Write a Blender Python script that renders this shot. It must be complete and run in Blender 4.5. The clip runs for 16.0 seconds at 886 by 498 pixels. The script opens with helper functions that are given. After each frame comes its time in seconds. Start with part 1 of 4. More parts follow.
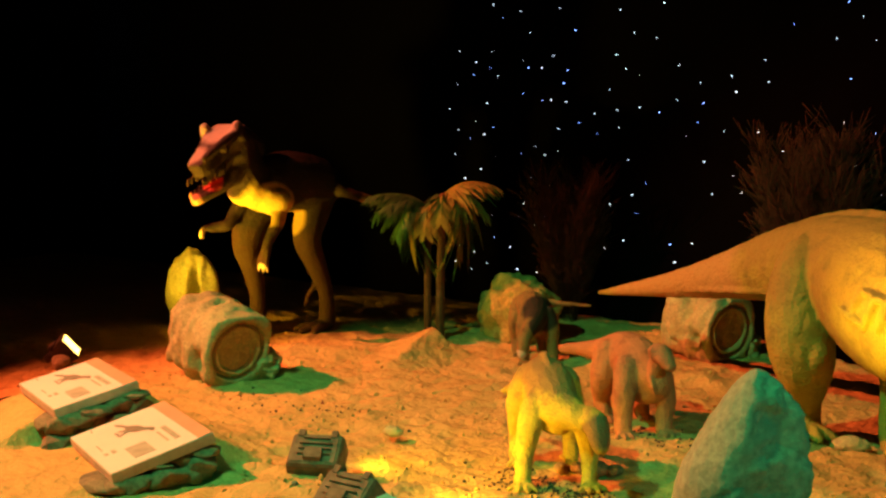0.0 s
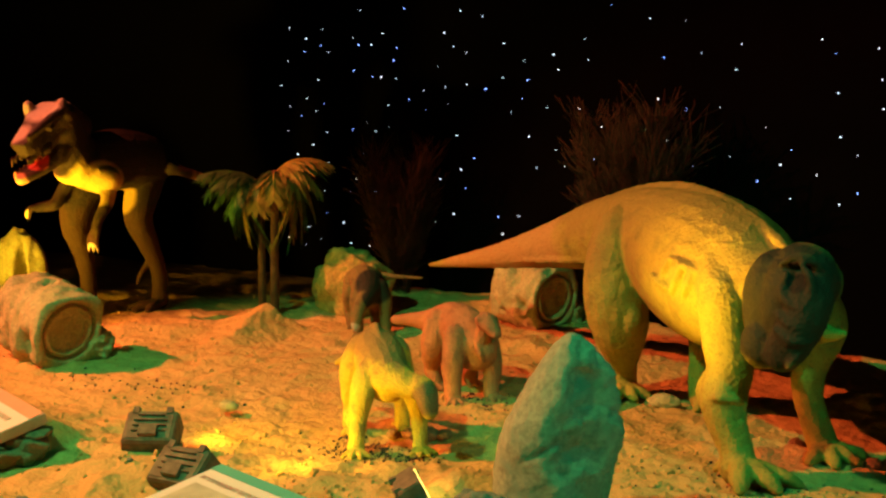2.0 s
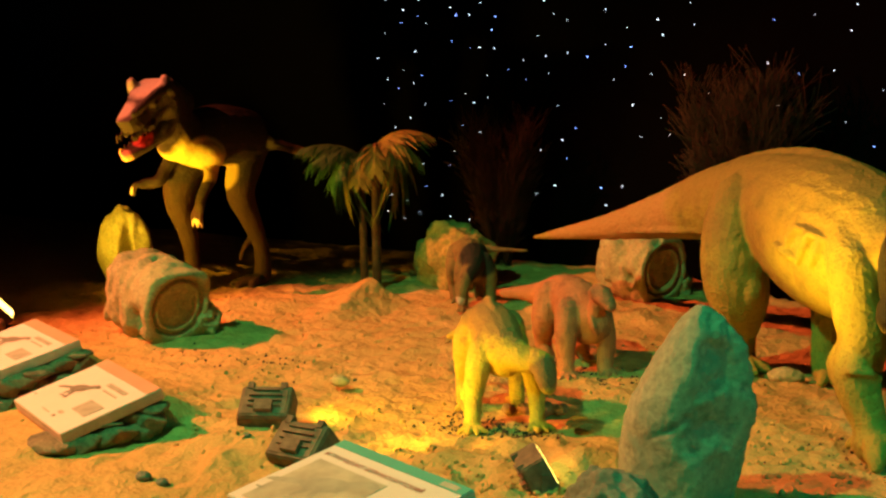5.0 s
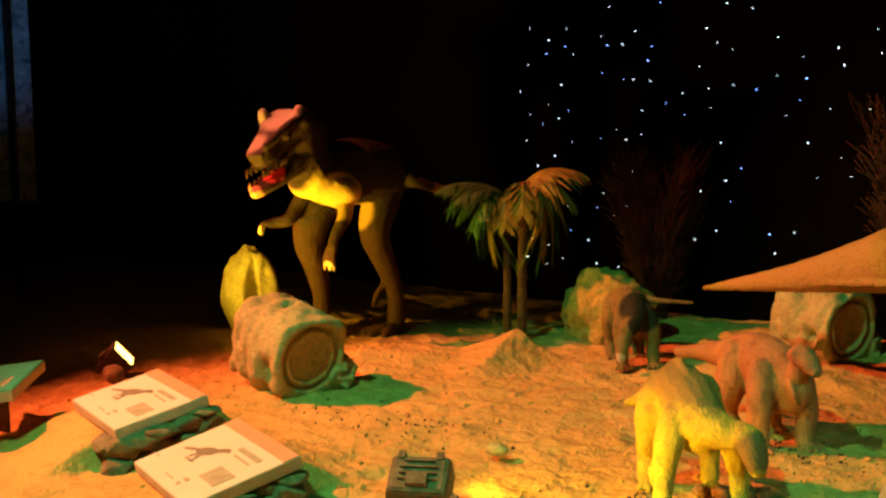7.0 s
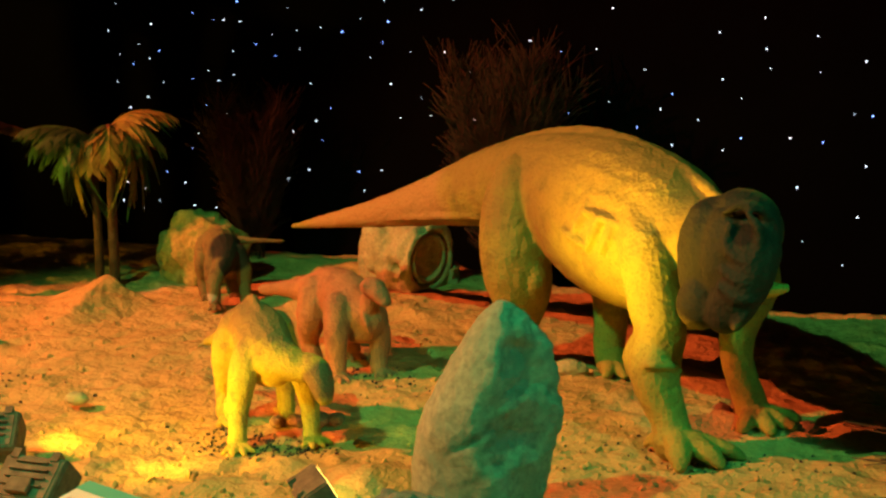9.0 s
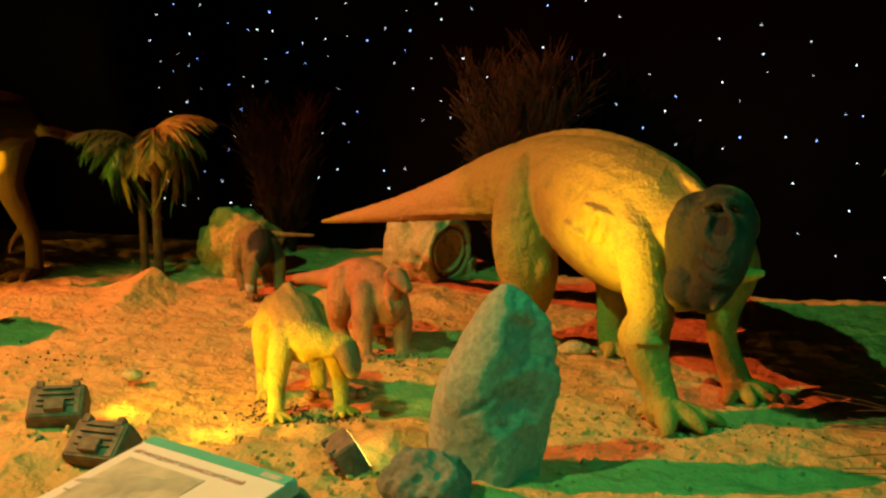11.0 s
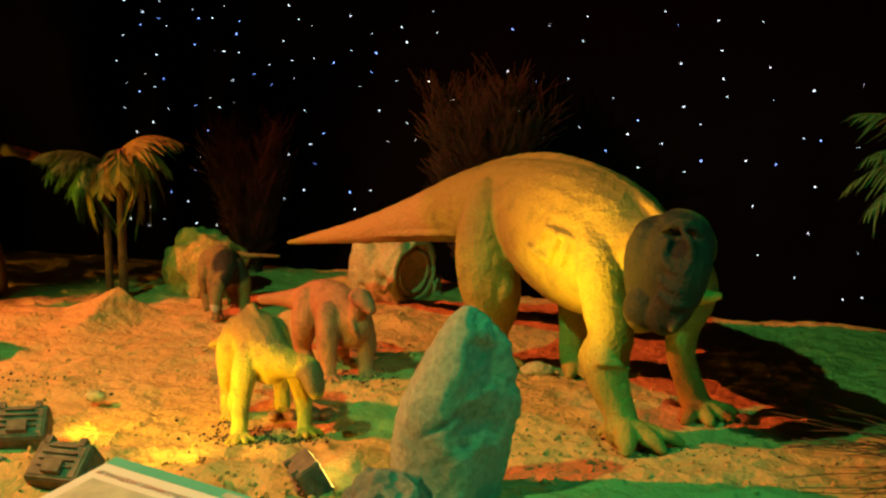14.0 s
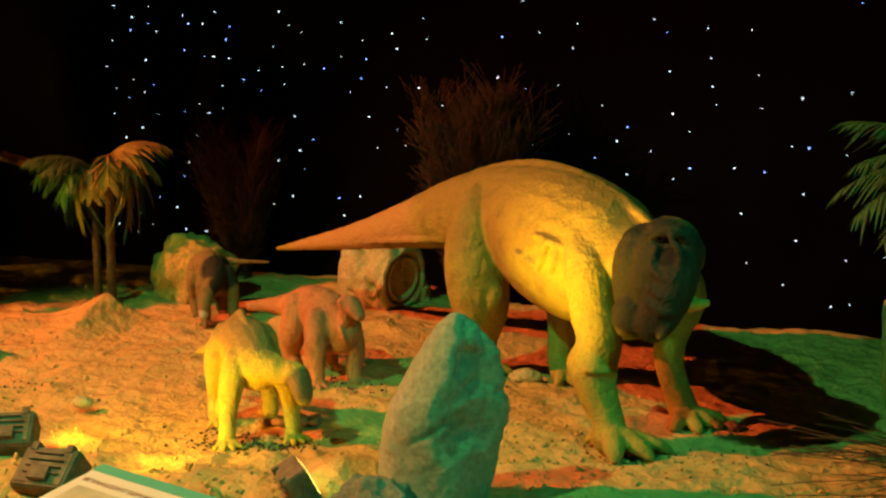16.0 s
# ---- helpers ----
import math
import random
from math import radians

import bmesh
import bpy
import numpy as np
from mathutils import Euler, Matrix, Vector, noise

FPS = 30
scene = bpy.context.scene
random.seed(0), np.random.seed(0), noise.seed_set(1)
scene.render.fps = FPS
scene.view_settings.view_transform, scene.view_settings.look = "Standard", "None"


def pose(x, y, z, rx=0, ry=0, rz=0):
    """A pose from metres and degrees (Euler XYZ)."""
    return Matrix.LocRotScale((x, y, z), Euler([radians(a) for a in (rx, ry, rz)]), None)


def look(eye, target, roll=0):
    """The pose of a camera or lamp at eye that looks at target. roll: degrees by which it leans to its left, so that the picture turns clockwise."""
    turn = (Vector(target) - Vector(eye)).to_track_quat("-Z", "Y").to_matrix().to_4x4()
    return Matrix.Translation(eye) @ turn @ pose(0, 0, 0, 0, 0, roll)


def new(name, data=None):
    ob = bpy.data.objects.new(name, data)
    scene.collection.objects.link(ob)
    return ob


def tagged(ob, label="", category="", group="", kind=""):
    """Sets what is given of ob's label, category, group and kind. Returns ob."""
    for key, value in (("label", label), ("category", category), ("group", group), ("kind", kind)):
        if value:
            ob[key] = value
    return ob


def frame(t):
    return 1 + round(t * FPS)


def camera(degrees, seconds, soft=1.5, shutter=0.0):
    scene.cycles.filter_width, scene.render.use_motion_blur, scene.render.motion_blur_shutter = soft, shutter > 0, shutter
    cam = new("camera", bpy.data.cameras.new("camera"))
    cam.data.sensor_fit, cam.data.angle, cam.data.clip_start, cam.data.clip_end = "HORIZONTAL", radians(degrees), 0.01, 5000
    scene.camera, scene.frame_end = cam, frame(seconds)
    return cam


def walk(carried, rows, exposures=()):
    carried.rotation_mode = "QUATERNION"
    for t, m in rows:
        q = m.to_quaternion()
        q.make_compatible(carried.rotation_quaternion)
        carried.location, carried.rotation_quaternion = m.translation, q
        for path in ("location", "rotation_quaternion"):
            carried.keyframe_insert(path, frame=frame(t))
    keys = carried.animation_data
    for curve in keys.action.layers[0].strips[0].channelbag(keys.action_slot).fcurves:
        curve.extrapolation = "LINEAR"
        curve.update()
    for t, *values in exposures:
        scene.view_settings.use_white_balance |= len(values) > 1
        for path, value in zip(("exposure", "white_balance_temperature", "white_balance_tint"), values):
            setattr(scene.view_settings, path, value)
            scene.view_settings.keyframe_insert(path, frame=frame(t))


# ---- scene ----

# ---------------------------------------------------------------- camera
cam = camera(41.3, 16.0, soft=2.5)
PATH = [
    (0, look((0.196, 0.046, 1.665), (-0.924, 1.684, 1.413), 0.58)),
    (0.5, look((0.194, 0.031, 1.664), (-0.910, 1.679, 1.411), 0.76)),
    (1, look((0.281, -0.071, 1.690), (-0.754, 1.617, 1.409), 0.39)),
    (1.5, look((0.298, -0.070, 1.691), (-0.652, 1.667, 1.413), 0.60)),
    (2, look((0.313, -0.070, 1.687), (-0.568, 1.702, 1.395), 0.61)),
    (2.5, look((0.329, -0.082, 1.680), (-0.527, 1.695, 1.344), 0.21)),
    (3, look((0.314, -0.094, 1.685), (-0.587, 1.661, 1.353), -0.22)),
    (3.5, look((0.264, -0.092, 1.674), (-0.719, 1.617, 1.339), -0.92)),
    (3.7, look((0.245, -0.079, 1.666), (-0.742, 1.626, 1.322), -0.84)),
    (5.8, look((-0.175, 0.033, 1.648), (-1.209, 1.715, 1.332), -0.40)),
    (6, look((-0.306, 0.178, 1.619), (-1.374, 1.841, 1.316), -0.61)),
    (6.5, look((-0.344, 0.191, 1.611), (-1.467, 1.822, 1.330), -0.71)),
    (7, look((-0.500, 0.417, 1.553), (-1.653, 2.031, 1.297), -0.40)),
    (7.5, look((-0.388, 0.469, 1.545), (-1.354, 2.192, 1.229), 0.08)),
    (8, look((-0.284, 0.453, 1.579), (-1.024, 2.280, 1.238), 0.64)),
    (8.5, look((-0.259, 0.455, 1.574), (-0.865, 2.329, 1.226), 0.85)),
    (9, look((-0.245, 0.435, 1.577), (-0.836, 2.311, 1.218), 0.34)),
    (11.5, look((0.012, -0.138, 1.671), (-0.628, 1.722, 1.307), -0.20)),
    (12, look((0.020, -0.132, 1.678), (-0.598, 1.740, 1.340), 0.28)),
    (12.5, look((0.033, -0.128, 1.680), (-0.525, 1.766, 1.360), 0.33)),
    (13, look((0.029, -0.128, 1.676), (-0.521, 1.770, 1.364), 0.47)),
    (13.5, look((0.027, -0.128, 1.675), (-0.537, 1.763, 1.350), 0.28)),
    (14, look((0.019, -0.132, 1.677), (-0.567, 1.752, 1.345), 0.27)),
    (14.5, look((0.016, -0.134, 1.679), (-0.589, 1.743, 1.345), 0.03)),
    (15, look((0.012, -0.134, 1.678), (-0.625, 1.731, 1.338), 0.06)),
    (15.5, look((0.020, -0.135, 1.680), (-0.600, 1.738, 1.354), 0.32)),
    (16, look((0.027, -0.130, 1.681), (-0.544, 1.760, 1.359), 0.49)),
]
walk(cam, PATH)

# ---------------------------------------------------------------- world and stage lights
world = bpy.data.worlds.new("dark_hall")
scene.world = world
world.use_nodes = True
world.node_tree.nodes["Background"].inputs["Color"].default_value = (0.5, 0.35, 0.25, 1)
world.node_tree.nodes["Background"].inputs["Strength"].default_value = 0.0035


def spot(name, eye, target, watts, colour, degrees, blend=0.4, size=0.05):
    d = bpy.data.lights.new(name, "SPOT")
    d.energy, d.color, d.spot_size, d.spot_blend, d.shadow_soft_size = watts, colour, radians(degrees), blend, size
    ob = new(name, d)
    ob.matrix_world = look(eye, target)
    return ob


RED_EYE, GREEN_EYE, TEAL_EYE = (-9.2, 1.85, 5.05), (-4.1, 0.75, 5.4), (3.0, 1.5, 4.1)
spot("red_stage_light", RED_EYE, (-1.5, 5.2, 0.0), 6850, (1.0, 0.16, 0.055), 47.0, 0.42)
spot("green_stage_light", GREEN_EYE, (-1.85, 3.9, 0.0), 1190, (0.16, 1.0, 0.34), 67, 0.4)
spot("teal_stage_light", TEAL_EYE, (-1.1, 4.0, 0.3), 450, (0.02, 1.0, 0.5), 30, 0.6)
spot("pink_stage_light", (-8.2, 2.9, 5.0), (-5.5, 5.6, 1.4), 560, (1.0, 0.6, 0.42), 6.5, 0.6)
# unseen blue spot, added so that the printed screen shows in the dark
spot("blue_screen_light", (-6.6, 2.6, 3.4), (-9.0, 5.7, 2.55), 120, (0.1, 0.5, 1.0), 34, 0.5)


# ---------------------------------------------------------------- materials
class Nodes:
    """A small helper round a material's node tree."""

    def __init__(self, name, rough=0.8, metal=0.0):
        self.m = bpy.data.materials.new(name)
        self.m.use_nodes = True
        self.t = self.m.node_tree
        self.b = self.t.nodes["Principled BSDF"]
        self.b.inputs["Roughness"].default_value = rough
        self.b.inputs["Metallic"].default_value = metal
        self.b.inputs["Specular IOR Level"].default_value = 0.25

    def n(self, kind, **inputs):
        x = self.t.nodes.new(kind)
        for k, v in inputs.items():
            x.inputs[k.replace("_", " ")].default_value = v
        return x

    def link(self, a, b):
        self.t.links.new(a, b)

    def coords(self, scale=(1, 1, 1)):
        c = self.n("ShaderNodeTexCoord")
        mp = self.n("ShaderNodeMapping", Scale=scale)
        self.link(c.outputs["Object"], mp.inputs["Vector"])
        return mp.outputs["Vector"]

    def noise(self, scale, detail=4, rough=0.55, vec=None, stretch=(1, 1, 1)):
        x = self.n("ShaderNodeTexNoise", Scale=scale, Detail=detail, Roughness=rough)
        self.link(vec or self.coords(stretch), x.inputs["Vector"])
        return x.outputs["Fac"]

    def cells(self, scale, feature="F1", stretch=(1, 1, 1)):
        x = self.n("ShaderNodeTexVoronoi", Scale=scale)
        x.feature = feature
        self.link(self.coords(stretch), x.inputs["Vector"])
        return x.outputs["Distance"]

    def ramp(self, fac, stops):
        r = self.n("ShaderNodeValToRGB")
        e = r.color_ramp.elements
        while len(e) < len(stops):
            e.new(0.5)
        for q, (p, c) in zip(e, stops):
            q.position, q.color = p, (*c, 1)
        self.link(fac, r.inputs["Fac"])
        return r.outputs["Color"]

    def mix(self, fac, a, b, kind="MIX"):
        x = self.t.nodes.new("ShaderNodeMix")
        x.data_type, x.blend_type = "RGBA", kind
        for sock, v in ((x.inputs["Factor"], fac), (x.inputs["A"], a), (x.inputs["B"], b)):
            if isinstance(v, (int, float)):
                sock.default_value = v
            elif isinstance(v, tuple):
                sock.default_value = (*v, 1)
            else:
                self.link(v, sock)
        return x.outputs["Result"]

    def colour(self, c):
        if isinstance(c, tuple):
            self.b.inputs["Base Color"].default_value = (*c, 1)
        else:
            self.link(c, self.b.inputs["Base Color"])
        return self

    def bump(self, *layers):
        last = None
        for h, strength, dist in layers:
            x = self.n("ShaderNodeBump", Strength=strength, Distance=dist)
            self.link(h, x.inputs["Height"])
            if last:
                self.link(last, x.inputs["Normal"])
            last = x.outputs["Normal"]
        self.link(last, self.b.inputs["Normal"])
        return self


def grained(name, dark, light, scale=6.0, fine=60.0, rough=0.85, bump=0.5, dist=0.01, spots=None):
    k = Nodes(name, rough)
    a = k.ramp(k.noise(scale), ((0.3, dark), (0.7, light)))
    b = k.ramp(k.noise(fine, 3), ((0.25, (0.55, 0.55, 0.55)), (0.7, (1, 1, 1))))
    c = k.mix(1.0, a, b, "MULTIPLY")
    if spots:
        c = k.mix(k.ramp(k.noise(scale * 2.7, 6), ((0.52, (0, 0, 0)), (0.64, (1, 1, 1)))), c, spots)
    k.colour(c)
    k.bump((k.noise(scale * 2.2, 5), bump, dist), (k.noise(fine, 4), bump * 0.6, dist * 0.25))
    return k.m


def skin_material(name, belly, back, stripe, scale=1.0, zones=(), cells=70, rise=None):
    """Painted rubber hide: mottled, with fine scales and folds. zones: patches of hide colour, lamp glow or shade
    (place, radius, colour); rise: heights between which the back's colour takes over.
    """
    k = Nodes(name, 0.8)
    k.b.inputs["Specular IOR Level"].default_value = 0.2
    blot = k.ramp(k.noise(3.2 * scale, 5, 0.6), ((0.3, tuple(0.72 * v for v in belly)), (0.62, belly)))
    c = k.n("ShaderNodeTexCoord")
    if rise:
        sep = k.n("ShaderNodeSeparateXYZ")
        k.link(c.outputs["Object"], sep.inputs["Vector"])
        mr = k.n("ShaderNodeMapRange", From_Min=rise[0], From_Max=rise[1])
        k.link(sep.outputs["Z"], mr.inputs["Value"])
        wob = k.n("ShaderNodeMath")
        wob.operation = "MULTIPLY_ADD"
        k.link(k.noise(5 * scale, 4), wob.inputs[0])
        wob.inputs[1].default_value = 1.1
        k.link(mr.outputs["Result"], wob.inputs[2])
        blot = k.mix(k.ramp(wob.outputs["Value"], ((0.75, (0, 0, 0)), (1.15, (1, 1, 1)))), blot, back)
    blot = k.mix(k.ramp(k.noise(9 * scale, 4), ((0.52, (0, 0, 0)), (0.68, (0.55, 0.55, 0.55)))), blot, stripe)
    for place, radius, patch_colour in zones:
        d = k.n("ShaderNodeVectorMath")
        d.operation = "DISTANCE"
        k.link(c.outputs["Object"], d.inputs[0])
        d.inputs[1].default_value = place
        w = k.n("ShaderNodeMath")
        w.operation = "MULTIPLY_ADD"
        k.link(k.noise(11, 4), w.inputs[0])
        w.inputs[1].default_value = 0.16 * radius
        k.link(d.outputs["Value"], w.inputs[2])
        blot = k.mix(k.ramp(w.outputs["Value"], ((radius * 0.95, (1, 1, 1)), (radius * 1.15, (0, 0, 0)))), blot, patch_colour)
    grain = k.ramp(k.cells(cells), ((0.02, (0.5, 0.48, 0.42)), (0.35, (1, 1, 1))))
    k.colour(k.mix(0.75, blot, grain, "MULTIPLY"))
    k.bump((k.noise(7 * scale, 5, 0.6, stretch=(1, 1, 0.4)), 0.55, 0.025), (k.cells(cells), 0.6, 0.006), (k.noise(190, 2), 0.3, 0.002))
    return k.m


def sand_material():
    k = Nodes("sand", 0.95)
    k.b.inputs["Specular IOR Level"].default_value = 0.1
    a = k.ramp(k.noise(1.3, 5), ((0.3, (0.44, 0.28, 0.095)), (0.7, (0.57, 0.378, 0.142))))
    b = k.ramp(k.noise(95, 4, 0.7), ((0.25, (0.78, 0.75, 0.7)), (0.6, (1, 1, 1))))
    c = k.mix(1.0, a, b, "MULTIPLY")
    dark = k.ramp(k.noise(17, 5, 0.62), ((0.3, (0.5, 0.5, 0.5)), (0.48, (1, 1, 1))))
    k.colour(k.mix(0.45, c, dark, "MULTIPLY"))
    k.bump((k.noise(6, 5, 0.6), 0.75, 0.07), (k.noise(15, 4, 0.55), 0.7, 0.03), (k.noise(60, 3, 0.6), 0.25, 0.006), (k.noise(300, 2), 0.3, 0.002))
    return k.m


def plain(name, c, rough=0.6, metal=0.0, fine=40.0, spread=0.25):
    k = Nodes(name, rough, metal)
    lo = tuple(v * (1 - spread) for v in c)
    k.colour(k.ramp(k.noise(fine, 4), ((0.3, lo), (0.7, c))))
    k.bump((k.noise(fine * 3, 3), 0.15, 0.003))
    return k.m


def glow(name, c, strength):
    k = Nodes(name)
    k.colour(tuple(min(1, v) for v in c))
    k.b.inputs["Emission Color"].default_value = (*c, 1)
    k.b.inputs["Emission Strength"].default_value = strength
    return k.m


SAND = sand_material()
CLOTH = plain("black_cloth", (0.0022, 0.002, 0.002), 0.95, fine=3.0)
CLOTH.node_tree.nodes["Principled BSDF"].inputs["Specular IOR Level"].default_value = 0.0
CEIL = plain("black_ceiling_paint", (0.01, 0.01, 0.01), 0.95)
# the yellow throat patch carries lamp glow, the black eye patch its socket's shade
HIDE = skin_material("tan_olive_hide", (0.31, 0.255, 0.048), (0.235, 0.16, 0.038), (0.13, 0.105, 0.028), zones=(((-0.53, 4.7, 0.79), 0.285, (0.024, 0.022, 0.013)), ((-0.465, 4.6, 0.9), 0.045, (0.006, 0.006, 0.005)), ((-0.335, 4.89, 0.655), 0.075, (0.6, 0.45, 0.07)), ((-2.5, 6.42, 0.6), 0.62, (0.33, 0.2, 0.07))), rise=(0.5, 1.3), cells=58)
HIDE_CALF = skin_material("tan_calf_hide", (0.46, 0.34, 0.05), (0.24, 0.15, 0.05), (0.22, 0.13, 0.05), 2.2, cells=90, zones=(((0.27, 0.17, 0.3), 0.085, (0.17, 0.11, 0.05)),), rise=(0.36, 0.56))
HIDE_RED = skin_material("reddish_calf_hide", (0.37, 0.16, 0.075), (0.3, 0.12, 0.06), (0.16, 0.075, 0.04), 2.2, cells=90)
HIDE_STRIPED = skin_material("dark_calf_hide", (0.19, 0.14, 0.05), (0.06, 0.05, 0.035), (0.018, 0.016, 0.013), 1.6, cells=90, zones=(((0.1, 0.03, 0.4), 0.16, (0.022, 0.02, 0.016)), ((-0.1, 0.1, 0.36), 0.12, (0.03, 0.026, 0.02)), ((0.22, -0.04, 0.3), 0.07, (0.02, 0.018, 0.015)), ((0.3, -0.165, 0.11), 0.045, (0.42, 0.37, 0.28))))
# yellow patches put the lamp's glow on throat, chest, arm, thigh and tail
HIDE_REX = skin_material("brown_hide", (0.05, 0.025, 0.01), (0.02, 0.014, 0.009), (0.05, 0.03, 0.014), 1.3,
                         # pale skull roof, dark face and back hold light and shade as colour
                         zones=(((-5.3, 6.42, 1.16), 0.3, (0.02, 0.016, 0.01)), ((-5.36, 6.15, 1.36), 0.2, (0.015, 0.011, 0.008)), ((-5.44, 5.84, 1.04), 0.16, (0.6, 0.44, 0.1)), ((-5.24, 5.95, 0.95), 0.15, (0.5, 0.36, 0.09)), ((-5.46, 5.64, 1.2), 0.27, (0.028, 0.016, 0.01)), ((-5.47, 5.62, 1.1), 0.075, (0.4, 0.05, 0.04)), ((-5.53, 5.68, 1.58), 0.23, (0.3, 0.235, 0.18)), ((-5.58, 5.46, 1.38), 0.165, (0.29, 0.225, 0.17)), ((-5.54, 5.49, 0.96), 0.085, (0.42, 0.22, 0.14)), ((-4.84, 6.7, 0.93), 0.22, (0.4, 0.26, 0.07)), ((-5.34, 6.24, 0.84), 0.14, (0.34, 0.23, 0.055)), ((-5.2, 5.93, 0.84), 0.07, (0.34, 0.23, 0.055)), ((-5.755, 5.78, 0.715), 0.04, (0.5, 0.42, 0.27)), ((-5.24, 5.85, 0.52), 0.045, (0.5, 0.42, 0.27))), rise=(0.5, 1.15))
STONE_GREEN = grained("grey_green_stone", (0.2, 0.24, 0.165), (0.31, 0.345, 0.24), 4.0, 45.0, 0.85, 0.6, 0.025, (0.17, 0.22, 0.155))
STONE_TAN = grained("tan_stone", (0.36, 0.33, 0.16), (0.48, 0.45, 0.24), 5.0, 50.0, 0.9, 0.8, 0.03, (0.33, 0.3, 0.14))
STONE_MOSS = grained("mossy_stone", (0.26, 0.2, 0.05), (0.5, 0.36, 0.12), 7.0, 40.0, 0.9, 0.9, 0.03, (0.2, 0.2, 0.05))
STONE_CLOD = grained("clod_stone", (0.2, 0.12, 0.06), (0.36, 0.22, 0.11), 14.0, 60.0, 0.95, 0.8, 0.02)
STONE_DARK = grained("dark_grey_stone", (0.1, 0.12, 0.09), (0.22, 0.24, 0.18), 7.0, 50.0, 0.85, 0.8, 0.02)
STONE_FIELD = grained("brown_field_stone", (0.13, 0.105, 0.065), (0.29, 0.23, 0.14), 9.0, 60.0, 0.9, 0.8, 0.02)
BARK = grained("palm_bark", (0.06, 0.03, 0.015), (0.16, 0.08, 0.04), 12.0, 70.0, 0.9, 0.8, 0.01)
LEAF = plain("palm_leaf", (0.06, 0.17, 0.06), 0.55, fine=14.0, spread=0.5)
LEAF_DRY = plain("dry_palm_leaf", (0.26, 0.23, 0.05), 0.6, fine=14.0, spread=0.5)
BRUSH = plain("dry_brushwood", (0.045, 0.022, 0.012), 0.9, fine=20.0, spread=0.5)
TWIG = plain("dark_twig", (0.06, 0.045, 0.03), 0.9, fine=30.0)
BOARD = plain("board_white_print", (0.66, 0.57, 0.56), 0.45, fine=6.0, spread=0.06)
BOARD_EDGE = plain("board_edge", (0.5, 0.46, 0.38), 0.6, fine=20.0)
TEAL = plain("teal_print", (0.1, 0.36, 0.29), 0.45, fine=8.0, spread=0.1)
SALMON = plain("salmon_print", (0.6, 0.3, 0.2), 0.45, fine=8.0, spread=0.1)
INK = plain("grey_ink", (0.26, 0.21, 0.17), 0.5, fine=25.0, spread=0.4)
INK_SOFT = plain("pale_grey_ink", (0.4, 0.37, 0.31), 0.5, fine=18.0, spread=0.3)
INK_HAZE = plain("hazy_grey_print", (0.5, 0.44, 0.36), 0.5, fine=9.0, spread=0.4)
INK_RED = plain("brown_red_ink", (0.48, 0.22, 0.16), 0.5)
TEAL_DEEP = plain("deep_teal_print", (0.02, 0.4, 0.28), 0.5, fine=8.0, spread=0.3)
METAL_DUSTY = plain("sand_dusted_metal", (0.2, 0.145, 0.095), 0.85, fine=22.0, spread=0.55)
METAL = plain("dusty_black_metal", (0.1, 0.085, 0.065), 0.6, 0.1, fine=30.0, spread=0.5)
BULB = glow("lit_flood_glass", (1.0, 0.62, 0.12), 7.0)
CANVAS = grained("blue_printed_canvas", (0.04, 0.1, 0.15), (0.3, 0.45, 0.55), 5.0, 22.0, 0.8, 0.1, 0.005, (0.04, 0.09, 0.14))
STAR = glow("star_led", (0.75, 0.85, 1.0), 3.2)
STAR_BLUE = glow("blue_star_led", (0.22, 0.35, 1.0), 5.0)


# ---------------------------------------------------------------- mesh helpers
def mesh_object(name, bm, material, smooth=True):
    me = bpy.data.meshes.new(name)
    bm.normal_update()
    bm.to_mesh(me)
    bm.free()
    for f in me.polygons:
        f.use_smooth = smooth
    for m in material if isinstance(material, (list, tuple)) else (material,):
        me.materials.append(m)
    return new(name, me)


def thing(name, bm, material, label, category, group="", smooth=True, kind=""):
    return tagged(mesh_object(name, bm, material, smooth), label, category, group, kind)


def holder(name, at, label, category, group="", turn=0.0):
    e = new(name)
    e.empty_display_size = 0.1
    e.matrix_world = pose(*at, 0, 0, turn)
    return tagged(e, label, category, group)


def part(name, bm, material, parent, label="", smooth=True):
    ob = mesh_object(name, bm, material, smooth)
    ob.parent = parent
    return tagged(ob, label)


def catmull(rows, per=5):
    """Rows of numbers glided through, per steps between each two."""
    rows = [np.array(r, float) for r in rows]
    p = [2 * rows[0] - rows[1], *rows, 2 * rows[-1] - rows[-2]]
    out = []
    for i in range(1, len(p) - 2):
        a, b, c, d = p[i - 1:i + 3]
        for k in range(per):
            t = k / per
            out.append(0.5 * (2 * b + (c - a) * t + (2 * a - 5 * b + 4 * c - d) * t * t + (3 * b - a - 3 * c + d) * t ** 3))
    out.append(rows[-1])
    return out


